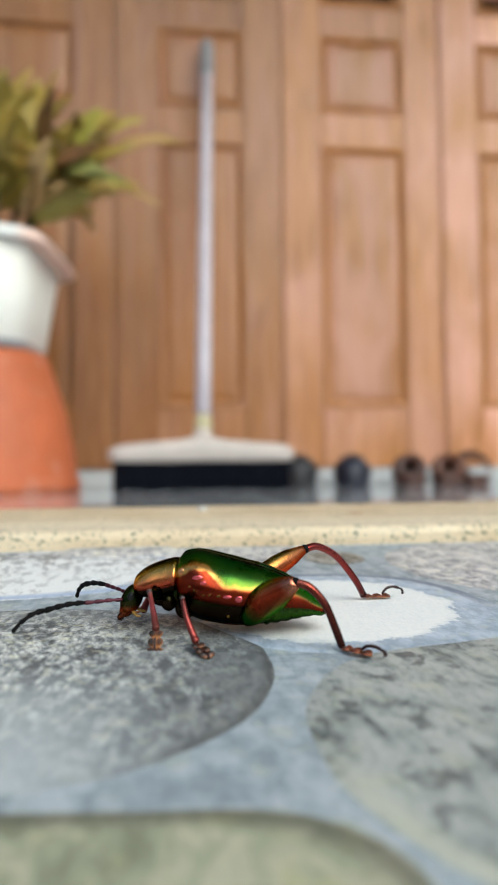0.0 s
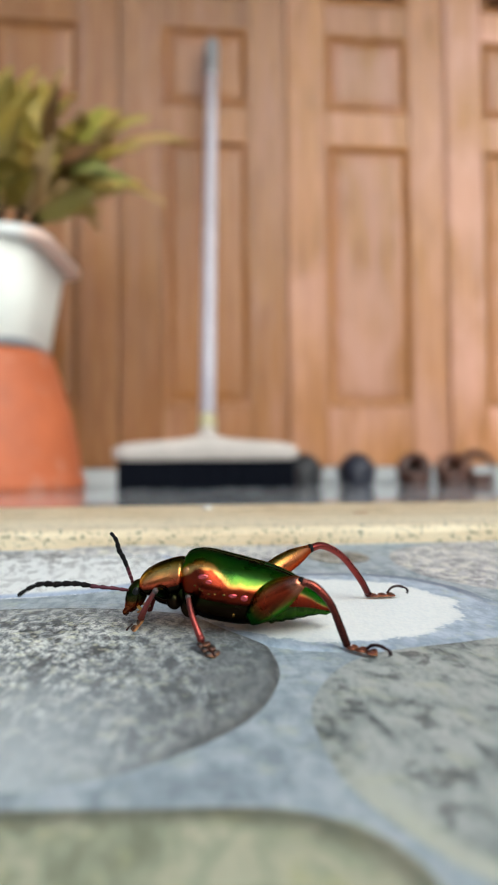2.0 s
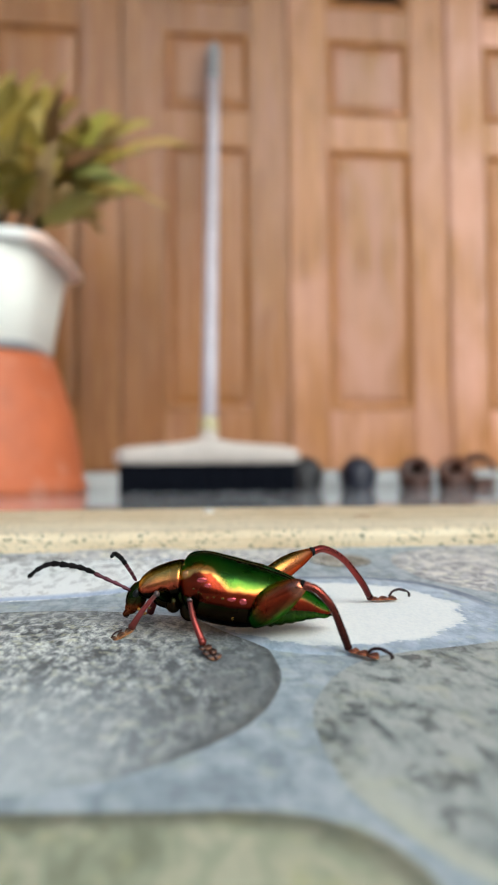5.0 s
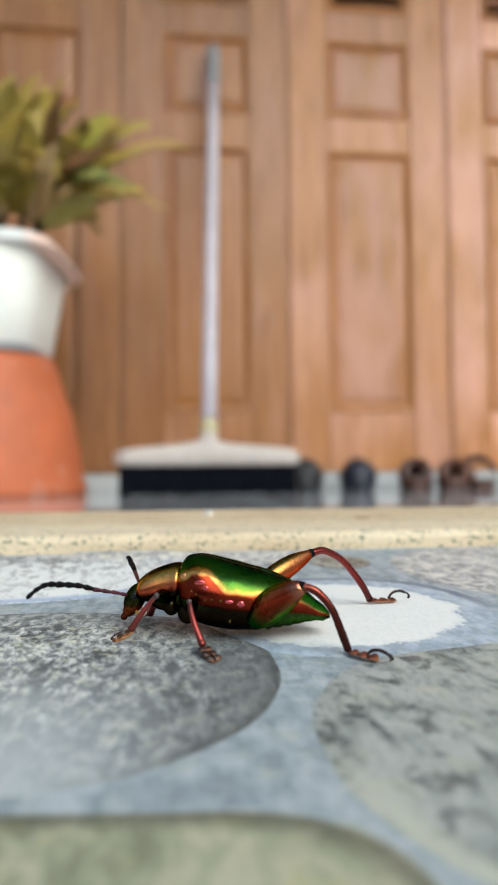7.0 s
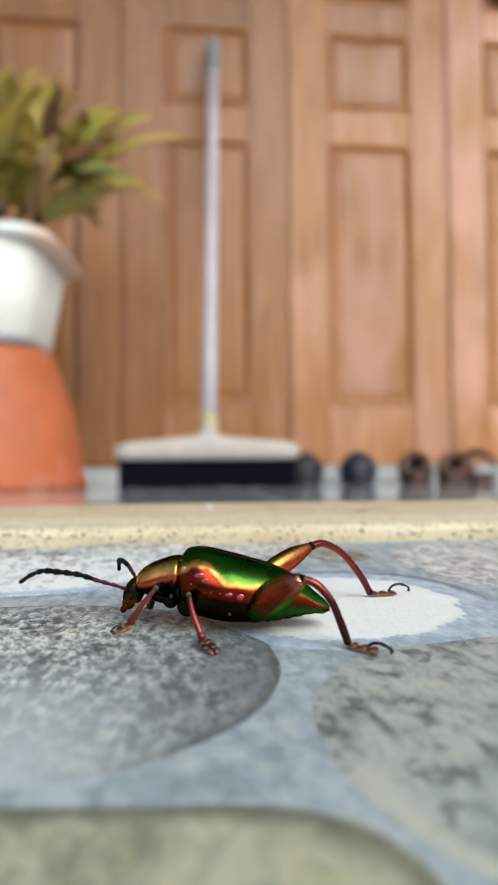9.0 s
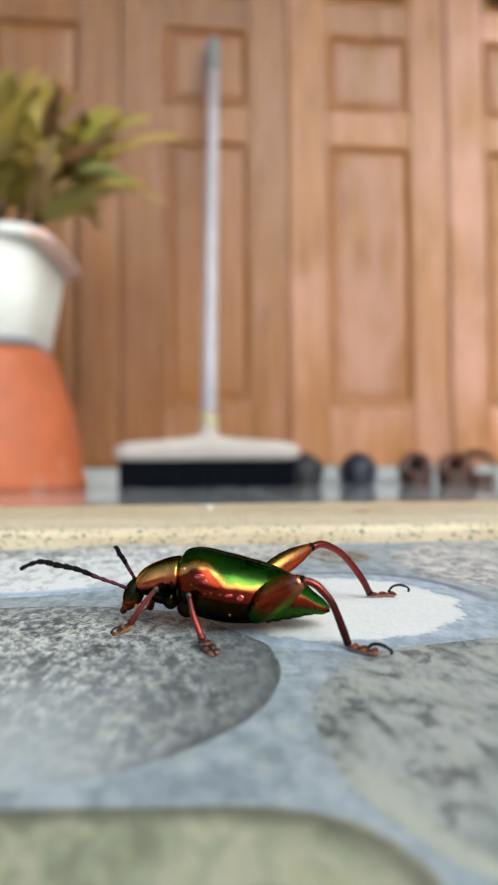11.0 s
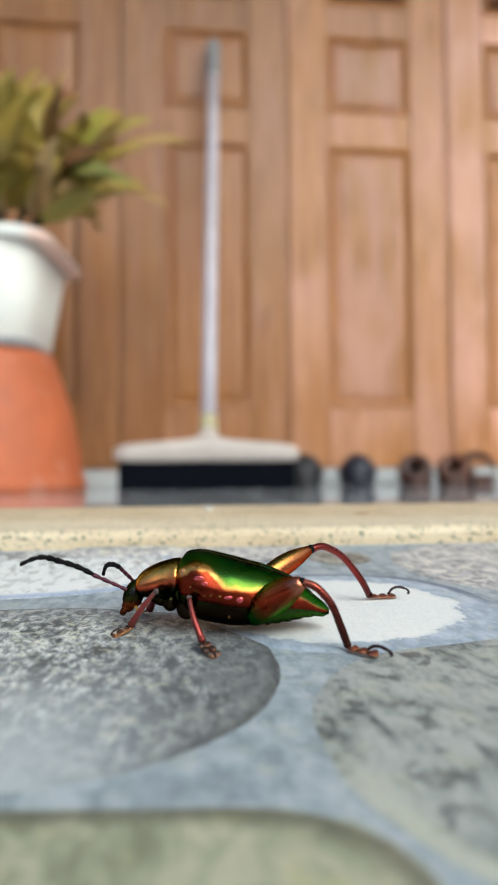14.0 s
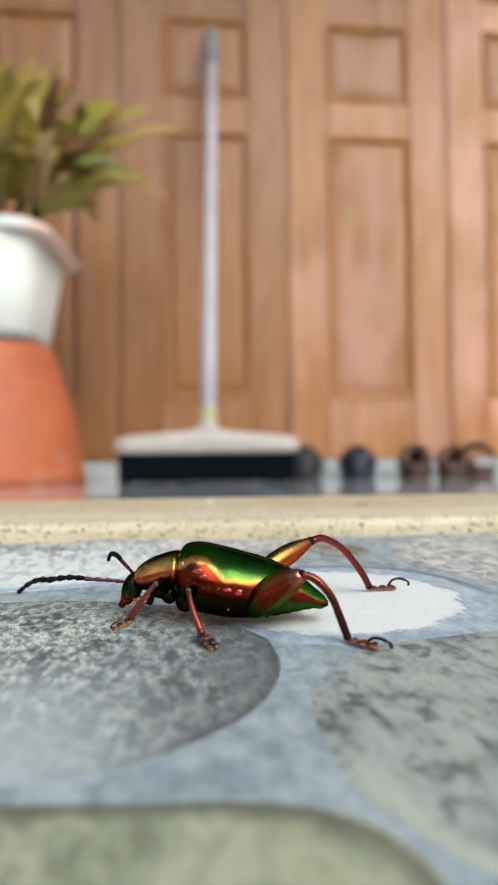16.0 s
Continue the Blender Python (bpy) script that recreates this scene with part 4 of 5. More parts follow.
def slipper(name, label, x, y, turn, sole_mat, upper_mat, style, scale=1.0):
    """A shoe on the floor, heel towards the step."""
    shoe = new(name)
    shoe.matrix_basis = pose(x, y, 0, 0, 0, turn)
    L, n = 0.25 * scale, 14
    loops_a, outline = [], []
    for i in range(n + 1):
        u = i / n
        w = 0.040 * scale * (0.78 + 0.30 * math.sin(math.pi * (u * 0.9 + 0.05)) ** 1.2 + 0.12 * u) * (1 - (2 * u - 1) ** 12) ** 0.5 + 0.002
        outline.append((L * (u - 0.5), w))
    for z, k in ((0.0, 0.80), (0.004, 0.84), (0.018, 0.92), (0.024, 0.90)):
        loops_a.append([(w * k, yy, z) for yy, w in outline] + [(-w * k, yy, z) for yy, w in outline[::-1]])
    part("sole", rings(loops_a), sole_mat, shoe)
    if style == "closed":
        loops = []
        for i in range(n + 1):
            u = i / n
            yy, w = outline[i]
            h = 0.020 + scale * (0.050 * (1 - 0.45 * u) * (1 - (2 * u - 1) ** 8) ** 0.5 + 0.004)
            loops.append([(w * 0.98 * math.copysign(abs(math.cos(a)) ** 0.8, math.cos(a)), yy * 0.985, 0.0235 + (h - 0.02) * math.sin(a) ** 0.75) for a in (math.pi * k / 12 for k in range(13))])
        part("upper", rings(loops, close=True), upper_mat, shoe)
        part("opening", ball((0, -0.055 * scale, 0.066 * scale), (0.024 * scale, 0.05 * scale, 0.011 * scale)), BLACK_RUBBER, shoe, "dark opening")
    elif style == "mule":
        # the vamp: an arched hood open towards the heel, with an inner skin
        def hood(k, lift):
            out = []
            for i in range(13):
                u = 0.34 + 0.66 * i / 12
                w = 0.043 * scale * (1.0 - 0.10 * u) * (1 - max(0.0, (u - 0.62) / 0.39) ** 3) ** 0.5 * k + 0.001
                h = scale * (0.054 - 0.030 * (u - 0.34) / 0.66) * (1 - max(0.0, (u - 0.70) / 0.31) ** 3) ** 0.5 * k + 0.001
                out.append([(w * math.copysign(abs(math.cos(a)) ** 0.8, math.cos(a)), L * (u - 0.5) - (0.02 * math.cos(a) ** 2 if i == 0 else 0), lift + h * math.sin(a) ** 0.75) for a in (math.pi * q / 14 for q in range(15))])
            return out
        outer, inner = hood(1.0, 0.0235), hood(0.40, 0.034)
        part("upper", rings(inner[::-1] + outer), upper_mat, shoe)
        part("insole", ball((0, -0.03 * scale, 0.0245), (0.030 * scale, 0.085 * scale, 0.003)), sole_mat, shoe, "worn brown insole")
    else:
        for y0, wd, h in ((0.03, 0.035, 0.046), (-0.085, 0.022, 0.052)):
            loops = []
            for a in (math.pi * k / 14 for k in range(15)):
                cx, cz = 0.040 * scale * math.cos(a), 0.022 + h * scale * math.sin(a) ** 0.8
                loops.append([(cx, y0 - wd, cz), (cx * 1.05, y0 - wd, cz + 0.004), (cx * 1.05, y0 + wd, cz + 0.004 - 0.006), (cx, y0 + wd, cz - 0.006)])
            part("strap", rings(loops), upper_mat, shoe, smooth=False)
    tagged(shoe, label, "shoe", "shoes by the doors")


def build_shoes():
    slipper("shoe", "black closed slip-on shoe beside the broom", 0.309, 1.70, -10, BLACK_RUBBER, BLACK_RUBBER, "closed", 0.98)
    slipper("shoe", "navy blue rubber slip-on shoe", 0.437, 1.70, -14, NAVY, NAVY, "closed", 0.97)
    slipper("shoe", "dark brown leather slip-on mule", 0.577, 1.70, -19, BROWN_LEATHER, BROWN_LEATHER, "mule", 0.92)
    slipper("shoe", "scuffed brown leather mule standing askew", 0.672, 1.68, -30, BROWN_LEATHER, TAN_LEATHER, "mule", 0.9)
    slipper("sandal", "worn tan leather strap sandal", 0.748, 1.74, -24, BROWN_LEATHER, TAN_LEATHER, "strap", 1.05)


# ---- the beetle, in millimetres in its own space: tail along +x, far side +y ----
SECTIONS = ((-3.55, 6.0, 3.4, 2.0), (-3.3, 6.75, 2.3, 3.0), (-2.8, 7.12, 1.6, 3.65), (-1.5, 7.25, 1.0, 4.2), (0.05, 6.92, 0.7, 4.3), (1.6, 6.5, 0.52, 4.25),
            (3.7, 5.95, 0.6, 3.9), (5.2, 5.42, 0.85, 3.5), (6.5, 4.82, 1.05, 2.95), (7.8, 3.95, 1.3, 2.2), (8.7, 3.15, 1.42, 1.55), (9.3, 2.7, 1.38, 1.15), (9.65, 2.35, 1.5, 0.75), (9.95, 1.98, 1.66, 0.22))
PRON = ((-7.6, 4.7, 3.6, 1.15), (-7.4, 5.1, 3.35, 1.6), (-6.95, 5.5, 3.1, 1.98), (-6.2, 5.92, 3.0, 2.15), (-5.2, 6.3, 3.0, 2.1), (-4.35, 6.52, 3.2, 2.12), (-3.8, 6.58, 3.4, 2.3), (-3.5, 6.42, 3.6, 2.2))
ABDOMEN_ROWS = tuple((x, t - 0.5, b, w) for x, t, b, w in SECTIONS if x > 3)


def smooth_sections(rows, steps=3):
    """The same sections, with more of them between."""
    v = curve_through([r[:3] for r in rows], steps)
    w = curve_through([(r[3], 0, 0) for r in rows], steps)
    return [(a.x, a.y, a.z, b.x) for a, b in zip(v, w)]


def hoop(x, top, low, wide, a, level=0.52, grow=1.0, square=0.86):
    """A point of a cross-section at the angle a (90 degrees is the top)."""
    mid = low + (top - low) * level
    c, s = math.cos(a), math.sin(a)
    h = (top - mid) if s > 0 else (mid - low)
    return Vector((x, wide * grow * math.copysign(abs(c) ** square, c), mid + h * grow * math.copysign(abs(s) ** square, s)))


def full_loft(rows, grow=1.0, n=28, level=0.52):
    return rings([[hoop(*r, 2 * math.pi * i / n, level, grow) for i in range(n)] for r in smooth_sections(rows)])


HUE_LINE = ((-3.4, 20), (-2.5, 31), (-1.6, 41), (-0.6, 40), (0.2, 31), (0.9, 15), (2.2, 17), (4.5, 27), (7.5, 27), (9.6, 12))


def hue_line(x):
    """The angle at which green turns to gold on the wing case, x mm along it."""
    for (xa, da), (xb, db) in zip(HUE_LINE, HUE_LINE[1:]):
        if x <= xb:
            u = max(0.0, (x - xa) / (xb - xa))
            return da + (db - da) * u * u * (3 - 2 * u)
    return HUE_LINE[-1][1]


def shell(rows, a0, a1, side, n=24, thick=0.14, level=0.52, grow=1.02):
    """A thin curved plate over one side of the sections, with a value across it for its hue."""
    bm = bmesh.new()
    lay = bm.verts.layers.float.new("across")
    rows = smooth_sections(rows)
    grid = []
    for k, r in enumerate(rows):
        line = []
        for layer in (0, 1):
            for i in range(n + 1):
                j = i if layer == 0 else n - i
                f = j / n
                a = radians(a0 + (a1 - a0) * f)
                deg = math.degrees(a)
                swell = 0.05 * math.exp(-((r[0] + 2.3) / 0.8) ** 2 - ((deg - 36) / 12) ** 2) + 0.05 * math.exp(-((r[0] + 0.3) / 2.6) ** 2 - ((deg - 36) / 13) ** 2) - 0.02 * math.exp(-((r[0] - 0.3) / 3.0) ** 2 - ((deg - 60) / 9) ** 2) + 0.02 * math.exp(-((r[0] - 0.6) / 2.4) ** 2 - ((deg - 6) / 14) ** 2) - 0.055 * math.exp(-((r[0] - 0.3) / 0.8) ** 2 - ((deg - 40) / 17) ** 2) + 0.026 * noise.noise(Vector((r[0] * 0.55, side * 3.0, f * 4.0)))
                p = hoop(*r, a, level, (grow if layer == 0 else grow - thick / 3.2) + swell)
                p.y = side * max(p.y, 0.025)
                v = bm.verts.new(p)
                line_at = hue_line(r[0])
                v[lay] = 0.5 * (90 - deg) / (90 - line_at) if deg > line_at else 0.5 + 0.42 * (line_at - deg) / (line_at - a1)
                line.append(v)
        grid.append(line)
    m = len(grid[0])
    for p, q in zip(grid, grid[1:]):
        for i in range(m):
            bm.faces.new((p[i], p[(i + 1) % m], q[(i + 1) % m], q[i]))
    bm.faces.new(grid[0])
    bm.faces.new(grid[-1])
    return bm


def aim(p, q):
    """A pose in metres at p (mm) whose +x points to q, and the distance in mm."""
    d = Vector(q) - Vector(p)
    return pose(*(c * MM for c in p), 0, -math.degrees(math.asin(d.z / d.length)), math.degrees(math.atan2(d.y, d.x))), d.length


def thigh(length, fat):
    loops = []
    n, m = 18, 16
    for i in range(n + 1):
        u = i / n
        r = fat * (0.16 + 0.84 * math.sin(math.pi * (0.08 + 0.86 * u) ** 0.92) ** 0.8)
        bow = 0.16 * fat * math.sin(math.pi * u)
        loops.append([(length * u, r * 0.82 * math.cos(a), bow + r * math.sin(a)) for a in (2 * math.pi * j / m for j in range(m))])
    return rings(loops)


def shin(points, radii):
    """A leg's shin with a small spur at its end and a knobbed knee."""
    bm = tube(points, radii, 12)
    ball(points[0], (radii[0] * 1.06,) * 3, 10, 7, bm)
    end, before = Vector(points[-1]), Vector(points[-2])
    ball(end, (radii[-1] * 1.12,) * 3, 10, 7, bm)
    tube([end, end + (end - before).normalized() * radii[-1] * 1.6 + Vector((0.05, 0, -0.05))], [radii[-1] * 0.5, 0.03], 6, bm)
    return bm


def foot_pads(length, wide, drop=0.0):
    """Three broad two-lobed pads in a row along +x, in one skin resting on z = 0."""
    n, m, loops = 30, 18, []
    for i in range(n + 1):
        u = i / n
        lobe = abs(math.sin(math.pi * min(0.999, u) * 3)) ** 0.55
        ends = min(1.0, 6 * u + 0.15, 7 * (1 - u) + 0.12)
        w = wide * (0.30 + (0.30 + 0.14 * u) * lobe) * ends
        h = wide * (0.20 + 0.32 * lobe) * ends
        loop = []
        for k in range(m):
            a = 2 * math.pi * k / m
            y = w * math.cos(a)
            z = h * (0.5 + 0.5 * math.sin(a)) * (1 - 0.4 * math.exp(-(y / (0.22 * wide)) ** 2) * (math.sin(a) > 0))
            loop.append((length * u * 0.9, y, z - drop))
        loops.append(loop)
    return rings(loops)


def claw(length, wide, high):
    """The slender last foot joint, arching up and over, ending in two small hooked claws."""
    top = wide * 0.5 + high
    arch = [(length * 0.60, 0, wide * 0.42), (length * 0.74, 0, top * 0.92), (length * 0.95, 0, top * 1.08), (length * 1.12, 0, top * 0.95)]
    bm = tube(arch, [wide * 0.15, wide * 0.16, wide * 0.17, wide * 0.19], 8)
    for side in (-1, 1):
        tube([(length * 1.11, 0, top * 0.95), (length * 1.22, side * wide * 0.10, top * 0.80), (length * 1.27, side * wide * 0.16, top * 0.5), (length * 1.24, side * wide * 0.18, top * 0.28)],
             [wide * 0.13, wide * 0.12, wide * 0.10, wide * 0.05], 6, bm)
    return bm


def feeler(length, r0, r1, beads, arch=0.0):
    """A run of antenna segments along +x, each swelling to its end."""
    pts, rad = [], []
    for i in range(beads):
        for f, k in ((0.0, 0.68), (0.3, 0.90), (0.8, 1.15), (0.97, 0.90)):
            u = (i + f) / beads
            pts.append((length * u, 0, 0.02 * math.sin(i * 1.7) + arch * 4 * u * (1 - u)))
            rad.append((r0 + (r1 - r0) * u) * k)
    pts.append((length, 0, 0))
    rad.append(r1 * 0.6)
    return tube(pts, rad, 8, steps=1)


def build_leg(parent, coxa, knee, bend, toe, fat, radii, shade, shin_mat, foot_w, claw_h=0.2, knee_mat=None, foot_mat=None):
    """A whole leg: thigh, bent shin and padded foot."""
    at, length = aim(coxa, knee)
    leg = part("leg", thigh(length, fat), shade, parent, scale=MM, at=at)
    back = at.inverted()
    part("tibia", shin([knee, *bend], radii), shin_mat, leg, scale=MM, at=back)
    if knee_mat:
        part("knee", ball(knee, (radii[0] * 1.12, radii[0] * 1.12, radii[0] * 1.15), 12, 8), knee_mat, leg, "knee joint", scale=MM, at=back)
    start = Vector(bend[-1])
    fat_at, fl = aim((start.x, start.y, start.z - foot_w * 0.45), (toe[0], toe[1], 0.02))
    part("tarsus", foot_pads(fl, foot_w), foot_mat or FOOT, leg, "golden-brown padded foot", scale=MM, at=back @ fat_at)
    part("claw", claw(fl * (0.72 if claw_h < 0.1 else 1.0), foot_w * (0.6 if claw_h < 0.1 else 1.0), claw_h), CLAW, leg, "dark hooked claw", scale=MM, at=back @ fat_at)
    return leg


FRONT_SHIN, FRONT_FOOT = 3.95, 2.1
BEETLE_AT = pose(0.00484, 0.06782, 0.01865 + 0.00012, 3.08, 0, -11)


def build_beetle():
    beetle = new("beetle")
    beetle.matrix_basis = BEETLE_AT
    body = part("body", full_loft(SECTIONS, 0.955), BELLY, beetle, "dark green underside and abdomen", scale=MM)
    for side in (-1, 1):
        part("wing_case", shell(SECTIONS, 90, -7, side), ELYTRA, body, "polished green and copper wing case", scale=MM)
    # segmented abdomen under the wing cases
    loops = []
    for r in smooth_sections(ABDOMEN_ROWS, 12):
        step = ((r[0] * 1.05) % 1.0)
        loops.append([hoop(*r, 2 * math.pi * i / 28, 0.5, (0.95 + 0.085 * step * (1 - step ** 6)) * min(1, 0.8 + 0.3 * (r[0] - 3.7))) for i in range(28)])
    part("abdomen", rings(loops), ABDOMEN, body, "green ringed abdomen", scale=MM)
    part("pronotum", shell_full(PRON), PRONOTUM, body, "copper neck shield", scale=MM)
    # dark breast between the leg roots
    breast = ball((-5.0, 0, 3.3), (1.7, 1.5, 1.15))
    ball((-4.4, -1.0, 2.75), (0.75, 0.7, 0.85), bm=breast)
    ball((-4.4, 1.0, 2.75), (0.75, 0.7, 0.85), bm=breast)
    ball((-2.7, -2.3, 2.5), (0.9, 0.8, 1.0), bm=breast)
    ball((-3.6, 0, 3.9), (0.8, 1.8, 1.6), bm=breast)
    part("breast", breast, BELLY, body, "dark breast plates", scale=MM)
    # head
    tip = Euler((0, radians(24), 0)).to_matrix()
    hd = ball((-8.05, 0, 3.2), (0.95, 1.4, 1.5), 20, 14, turn=tip)
    ball((-8.55, 0, 2.25), (0.62, 0.95, 0.75), 16, 10, hd, tip)
    head = part("head", hd, HEAD, beetle, "bronze head tipped down", scale=MM)
    for side in (-1, 1):
        part("eye", ball((-7.85, side * 1.2, 3.65), (0.32, 0.22, 0.46), turn=tip), EYE, head, "black eye", scale=MM)
        part("jaw", tube([(-8.7, side * 0.55, 2.0), (-9.05, side * 0.6, 1.65), (-9.0, side * 0.2, 1.3)], [0.3, 0.26, 0.10], 8), HEAD, head, scale=MM)
        part("palp", tube([(-7.9, side * 0.6, 2.3), (-7.4, side * 0.95, 1.95), (-7.0, side * 1.0, 1.85)], [0.14, 0.16, 0.09], 8), PALP, head, "golden mouth feeler", scale=MM)
    # legs
    build_leg(beetle, (2.7, -3.3, 1.75), (7.2, -6.0, 5.55), ((8.4, -6.2, 5.1), (9.58, -6.2, 3.72), (10.35, -6.0, 1.8), (10.85, -6.0, 0.4)), (13.45, -8.2, 0), 1.42,
              (0.34, 0.36, 0.33, 0.32, 0.35, 0.32), THIGH, SHIN, 0.85, 0.36, FEELER)
    build_leg(beetle, (2.44, 2.5, 3.27), (7.90, 7.0, 6.2), ((9.21, 8.0, 6.30), (11.13, 9.5, 5.04), (13.05, 11.0, 2.41), (14.0, 12.4, 0.5)), (17.4, 13.4, 0), 1.1,
              (0.40, 0.39, 0.37, 0.36, 0.37, 0.36), THIGH_GOLD, SHIN_FAR, 0.85, 0.6, FEELER)
    build_leg(beetle, (-2.59, -2.5, 2.5), (-2.4, -5.3, 4.0), ((-1.9, -6.2, 2.6), (-1.1, -6.95, 0.95)), (0.5, -9.5, 0), 0.62, (0.22, 0.23, 0.27, 0.32), BELLY, SHIN_PINK, 0.95, 0.0, JOINT_GREY, FOOT_DARK)
    build_leg(beetle, (-2.6, 2.5, 2.5), (-2.0, 5.0, 4.0), ((-1.2, 5.6, 2.4), (-0.4, 6.2, 0.8)), (1.0, 7.2, 0), 0.62, (0.32, 0.28, 0.33, 0.40), SHIN_PINK, SHIN_PINK, 0.62, 0.05)
    build_leg(beetle, (-5.0, 1.3, 3.0), (-6.2, 2.6, 3.4), ((-7.2, 3.4, 2.1), (-7.9, 4.2, 0.8)), (-9.3, 5.0, 0), 0.55, (0.28, 0.26, 0.30, 0.36), SHIN_PINK, SHIN_PINK, 0.55, 0.05)
    # the front leg that reaches out: thigh still, shin and foot moving
    coxa, knee = (-4.94, -1.3, 3.17), (-5.65, -3.25, 4.1)
    at, length = aim(coxa, knee)
    leg = part("leg", thigh(length, 0.52), BELLY, beetle, scale=MM, at=at)
    part("knee", ball(knee, (0.26, 0.26, 0.28), 12, 8), JOINT_GREY, leg, "pale grey knee", scale=MM, at=at.inverted())
    front_shin = part("tibia", shin([(0, 0, 0), (1.3, 0, 0.10), (2.6, 0, 0.10), (FRONT_SHIN, 0, 0)], (0.20, 0.22, 0.26, 0.32)), SHIN_FRONT, beetle, "crimson front shin", scale=MM)
    front_foot = part("tarsus", foot_pads(FRONT_FOOT * 1.22, 0.95, drop=0.42), FOOT_FRONT, beetle, "golden-brown padded foot", scale=MM)
    part("claw", claw(FRONT_FOOT * 0.72, 0.5, 0.0), CLAW, front_foot, "dark hooked claw", scale=MM)
    # antennae, each in three stiff runs
    near = [part("antenna", feeler(3.74, 0.16, 0.20, 4), FEELER_RED, beetle, "purple-red antenna root", scale=MM),
            part("antenna_middle", feeler(3.68, 0.22, 0.26, 4, 0.12), FEELER, beetle, "black beaded antenna", scale=MM),
            part("antenna_tip", feeler(3.6, 0.26, 0.17, 4, 0.38), FEELER, beetle, "black beaded antenna", scale=MM)]
    far = [part("antenna", feeler(2.9, 0.16, 0.20, 4), FEELER_RED, beetle, "purple-red antenna root", scale=MM),
           part("antenna_middle", feeler(2.6, 0.22, 0.25, 3, 0.12), FEELER, beetle, "black beaded antenna", scale=MM),
           part("antenna_tip", feeler(1.9, 0.25, 0.17, 3, 0.22), FEELER, beetle, "black beaded antenna", scale=MM)]
    # rosy glints and a row of gold highlight dots, shaped as flank bumps
    rows = smooth_sections(SECTIONS, 6)
    for x, deg, r, long in ((-1.15, 21, 0.24, 2.0), (-0.62, 15, 0.20, 1.5), (2.25, 2, 0.27, 1.3), (1.45, 3, 0.16, 2.4), (-2.05, 6, 0.09, 1.3), (-1.5, 3, 0.11, 1.4), (-1.15, 2, 0.10, 1.2), (-0.7, 0, 0.12, 1.4), (-0.3, 1, 0.09, 1.2), (0.55, 2, 0.10, 1.6), (1.25, -24, 0.12, 1), (-3.15, 50, 0.12, 1)):
        s = min(rows, key=lambda q: abs(q[0] - x))
        p = hoop(*s, math.pi - radians(deg), 0.52, 1.035, 0.86)
        rosy = r > 0.14
        part("callus" if rosy else "puncture", ball(p, (r * long, r * 0.30, r), 14, 10), GLINT_ROSE if rosy else GLINT_GOLD, body, "rosy glint shaped as a low bump" if rosy else "tiny gold highlight dot", scale=MM)
    # shoulder knob; its rosy gold colour stands for the highlight there
    for x, deg, radii in ((-2.62, 28, (0.52, 0.26, 0.40)),):
        s = min(rows, key=lambda q: abs(q[0] - x))
        p = hoop(*s, math.pi - radians(deg), 0.52, 1.0, 0.86)
        part("shoulder", ball(p, radii, 18, 12), SHOULDER, body, "shoulder knob coloured with its rosy gold highlight", scale=MM)
    tagged(beetle, "metallic green and copper frog-legged leaf beetle on the tile", "beetle")
    return beetle, body, head, front_shin, front_foot, near, far


def shell_full(rows, n=30):
    """A closed lofted plate with a hue value from its top (0) to its underside (1)."""
    bm = bmesh.new()
    lay = bm.verts.layers.float.new("across")
    grid = []
    for r in smooth_sections(rows):
        line = []
        for i in range(n):
            a = 2 * math.pi * i / n
            v = bm.verts.new(hoop(*r, a, 0.42, 1.0, 0.9))
            v[lay] = 0.5 - 0.5 * math.sin(a)
            line.append(v)
        grid.append(line)
    for p, q in zip(grid, grid[1:]):
        for i in range(n):
            bm.faces.new((p[i], p[(i + 1) % n], q[(i + 1) % n], q[i]))
    bm.faces.new(grid[0])
    bm.faces.new(grid[-1])
    return bm


# ---- build ----
build_ground()
pavement = build_step()
build_nosing()
build_porch()
build_doors()
build_broom()
build_pots()
build_plant()
build_shoes()
build_litter()
beetle, body, head, front_shin, front_foot, near_feeler, far_feeler = build_beetle()

# pebbles of the step tile: centre, half axes (mm), squareness, turn
PEBBLES = [(-14.4, 58.3, 23.3, 19.6, 2.25, -0.10, SLATE), (34.0, 42.5, 24.8, 20.8, 2.6, 0.0, ASH), (-8.0, 17.0, 17.3, 20.0, 4.8, -0.14, OLIVE),
           (18.1, 76.0, 15.9, 17.2, 2.25, 0.0, CHALK), (-19.0, 99.8, 21.0, 17.2, 2.4, 0.1, CHALK_STREAKED), (9.0, 113.0, 11.5, 11.0, 2.3, 0.2, STREAKED),
           (53.0, 97.0, 22.5, 20.5, 2.4, 0.12, STREAKED), (24.0, 104.8, 4.3, 5.6, 2.2, 0.0, BROWN_PEBBLE), (-7.0, 113.0, 9.0, 6.0, 2.2, 0.0, STREAKED)]
rng = random.Random(5)
for i in range(-5, 6):
    for j in range(-4, 4):
        x, y = i * 40 + (20 if j % 2 else 0) + rng.uniform(-4, 4), j * 36 + rng.uniform(-4, 4)
        if all(((x - p[0]) / (p[2] + 17)) ** 2 + ((y - p[1]) / (p[3] + 16)) ** 2 > 1 for p in PEBBLES):
            PEBBLES.append((x, y, rng.uniform(14, 18), rng.uniform(13, 16), rng.uniform(2.1, 2.6), rng.uniform(-0.5, 0.5), rng.choice((SLATE, ASH, OLIVE, CHALK))))
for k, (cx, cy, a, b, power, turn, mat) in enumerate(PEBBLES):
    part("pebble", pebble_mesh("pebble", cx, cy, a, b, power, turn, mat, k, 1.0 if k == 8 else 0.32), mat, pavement)


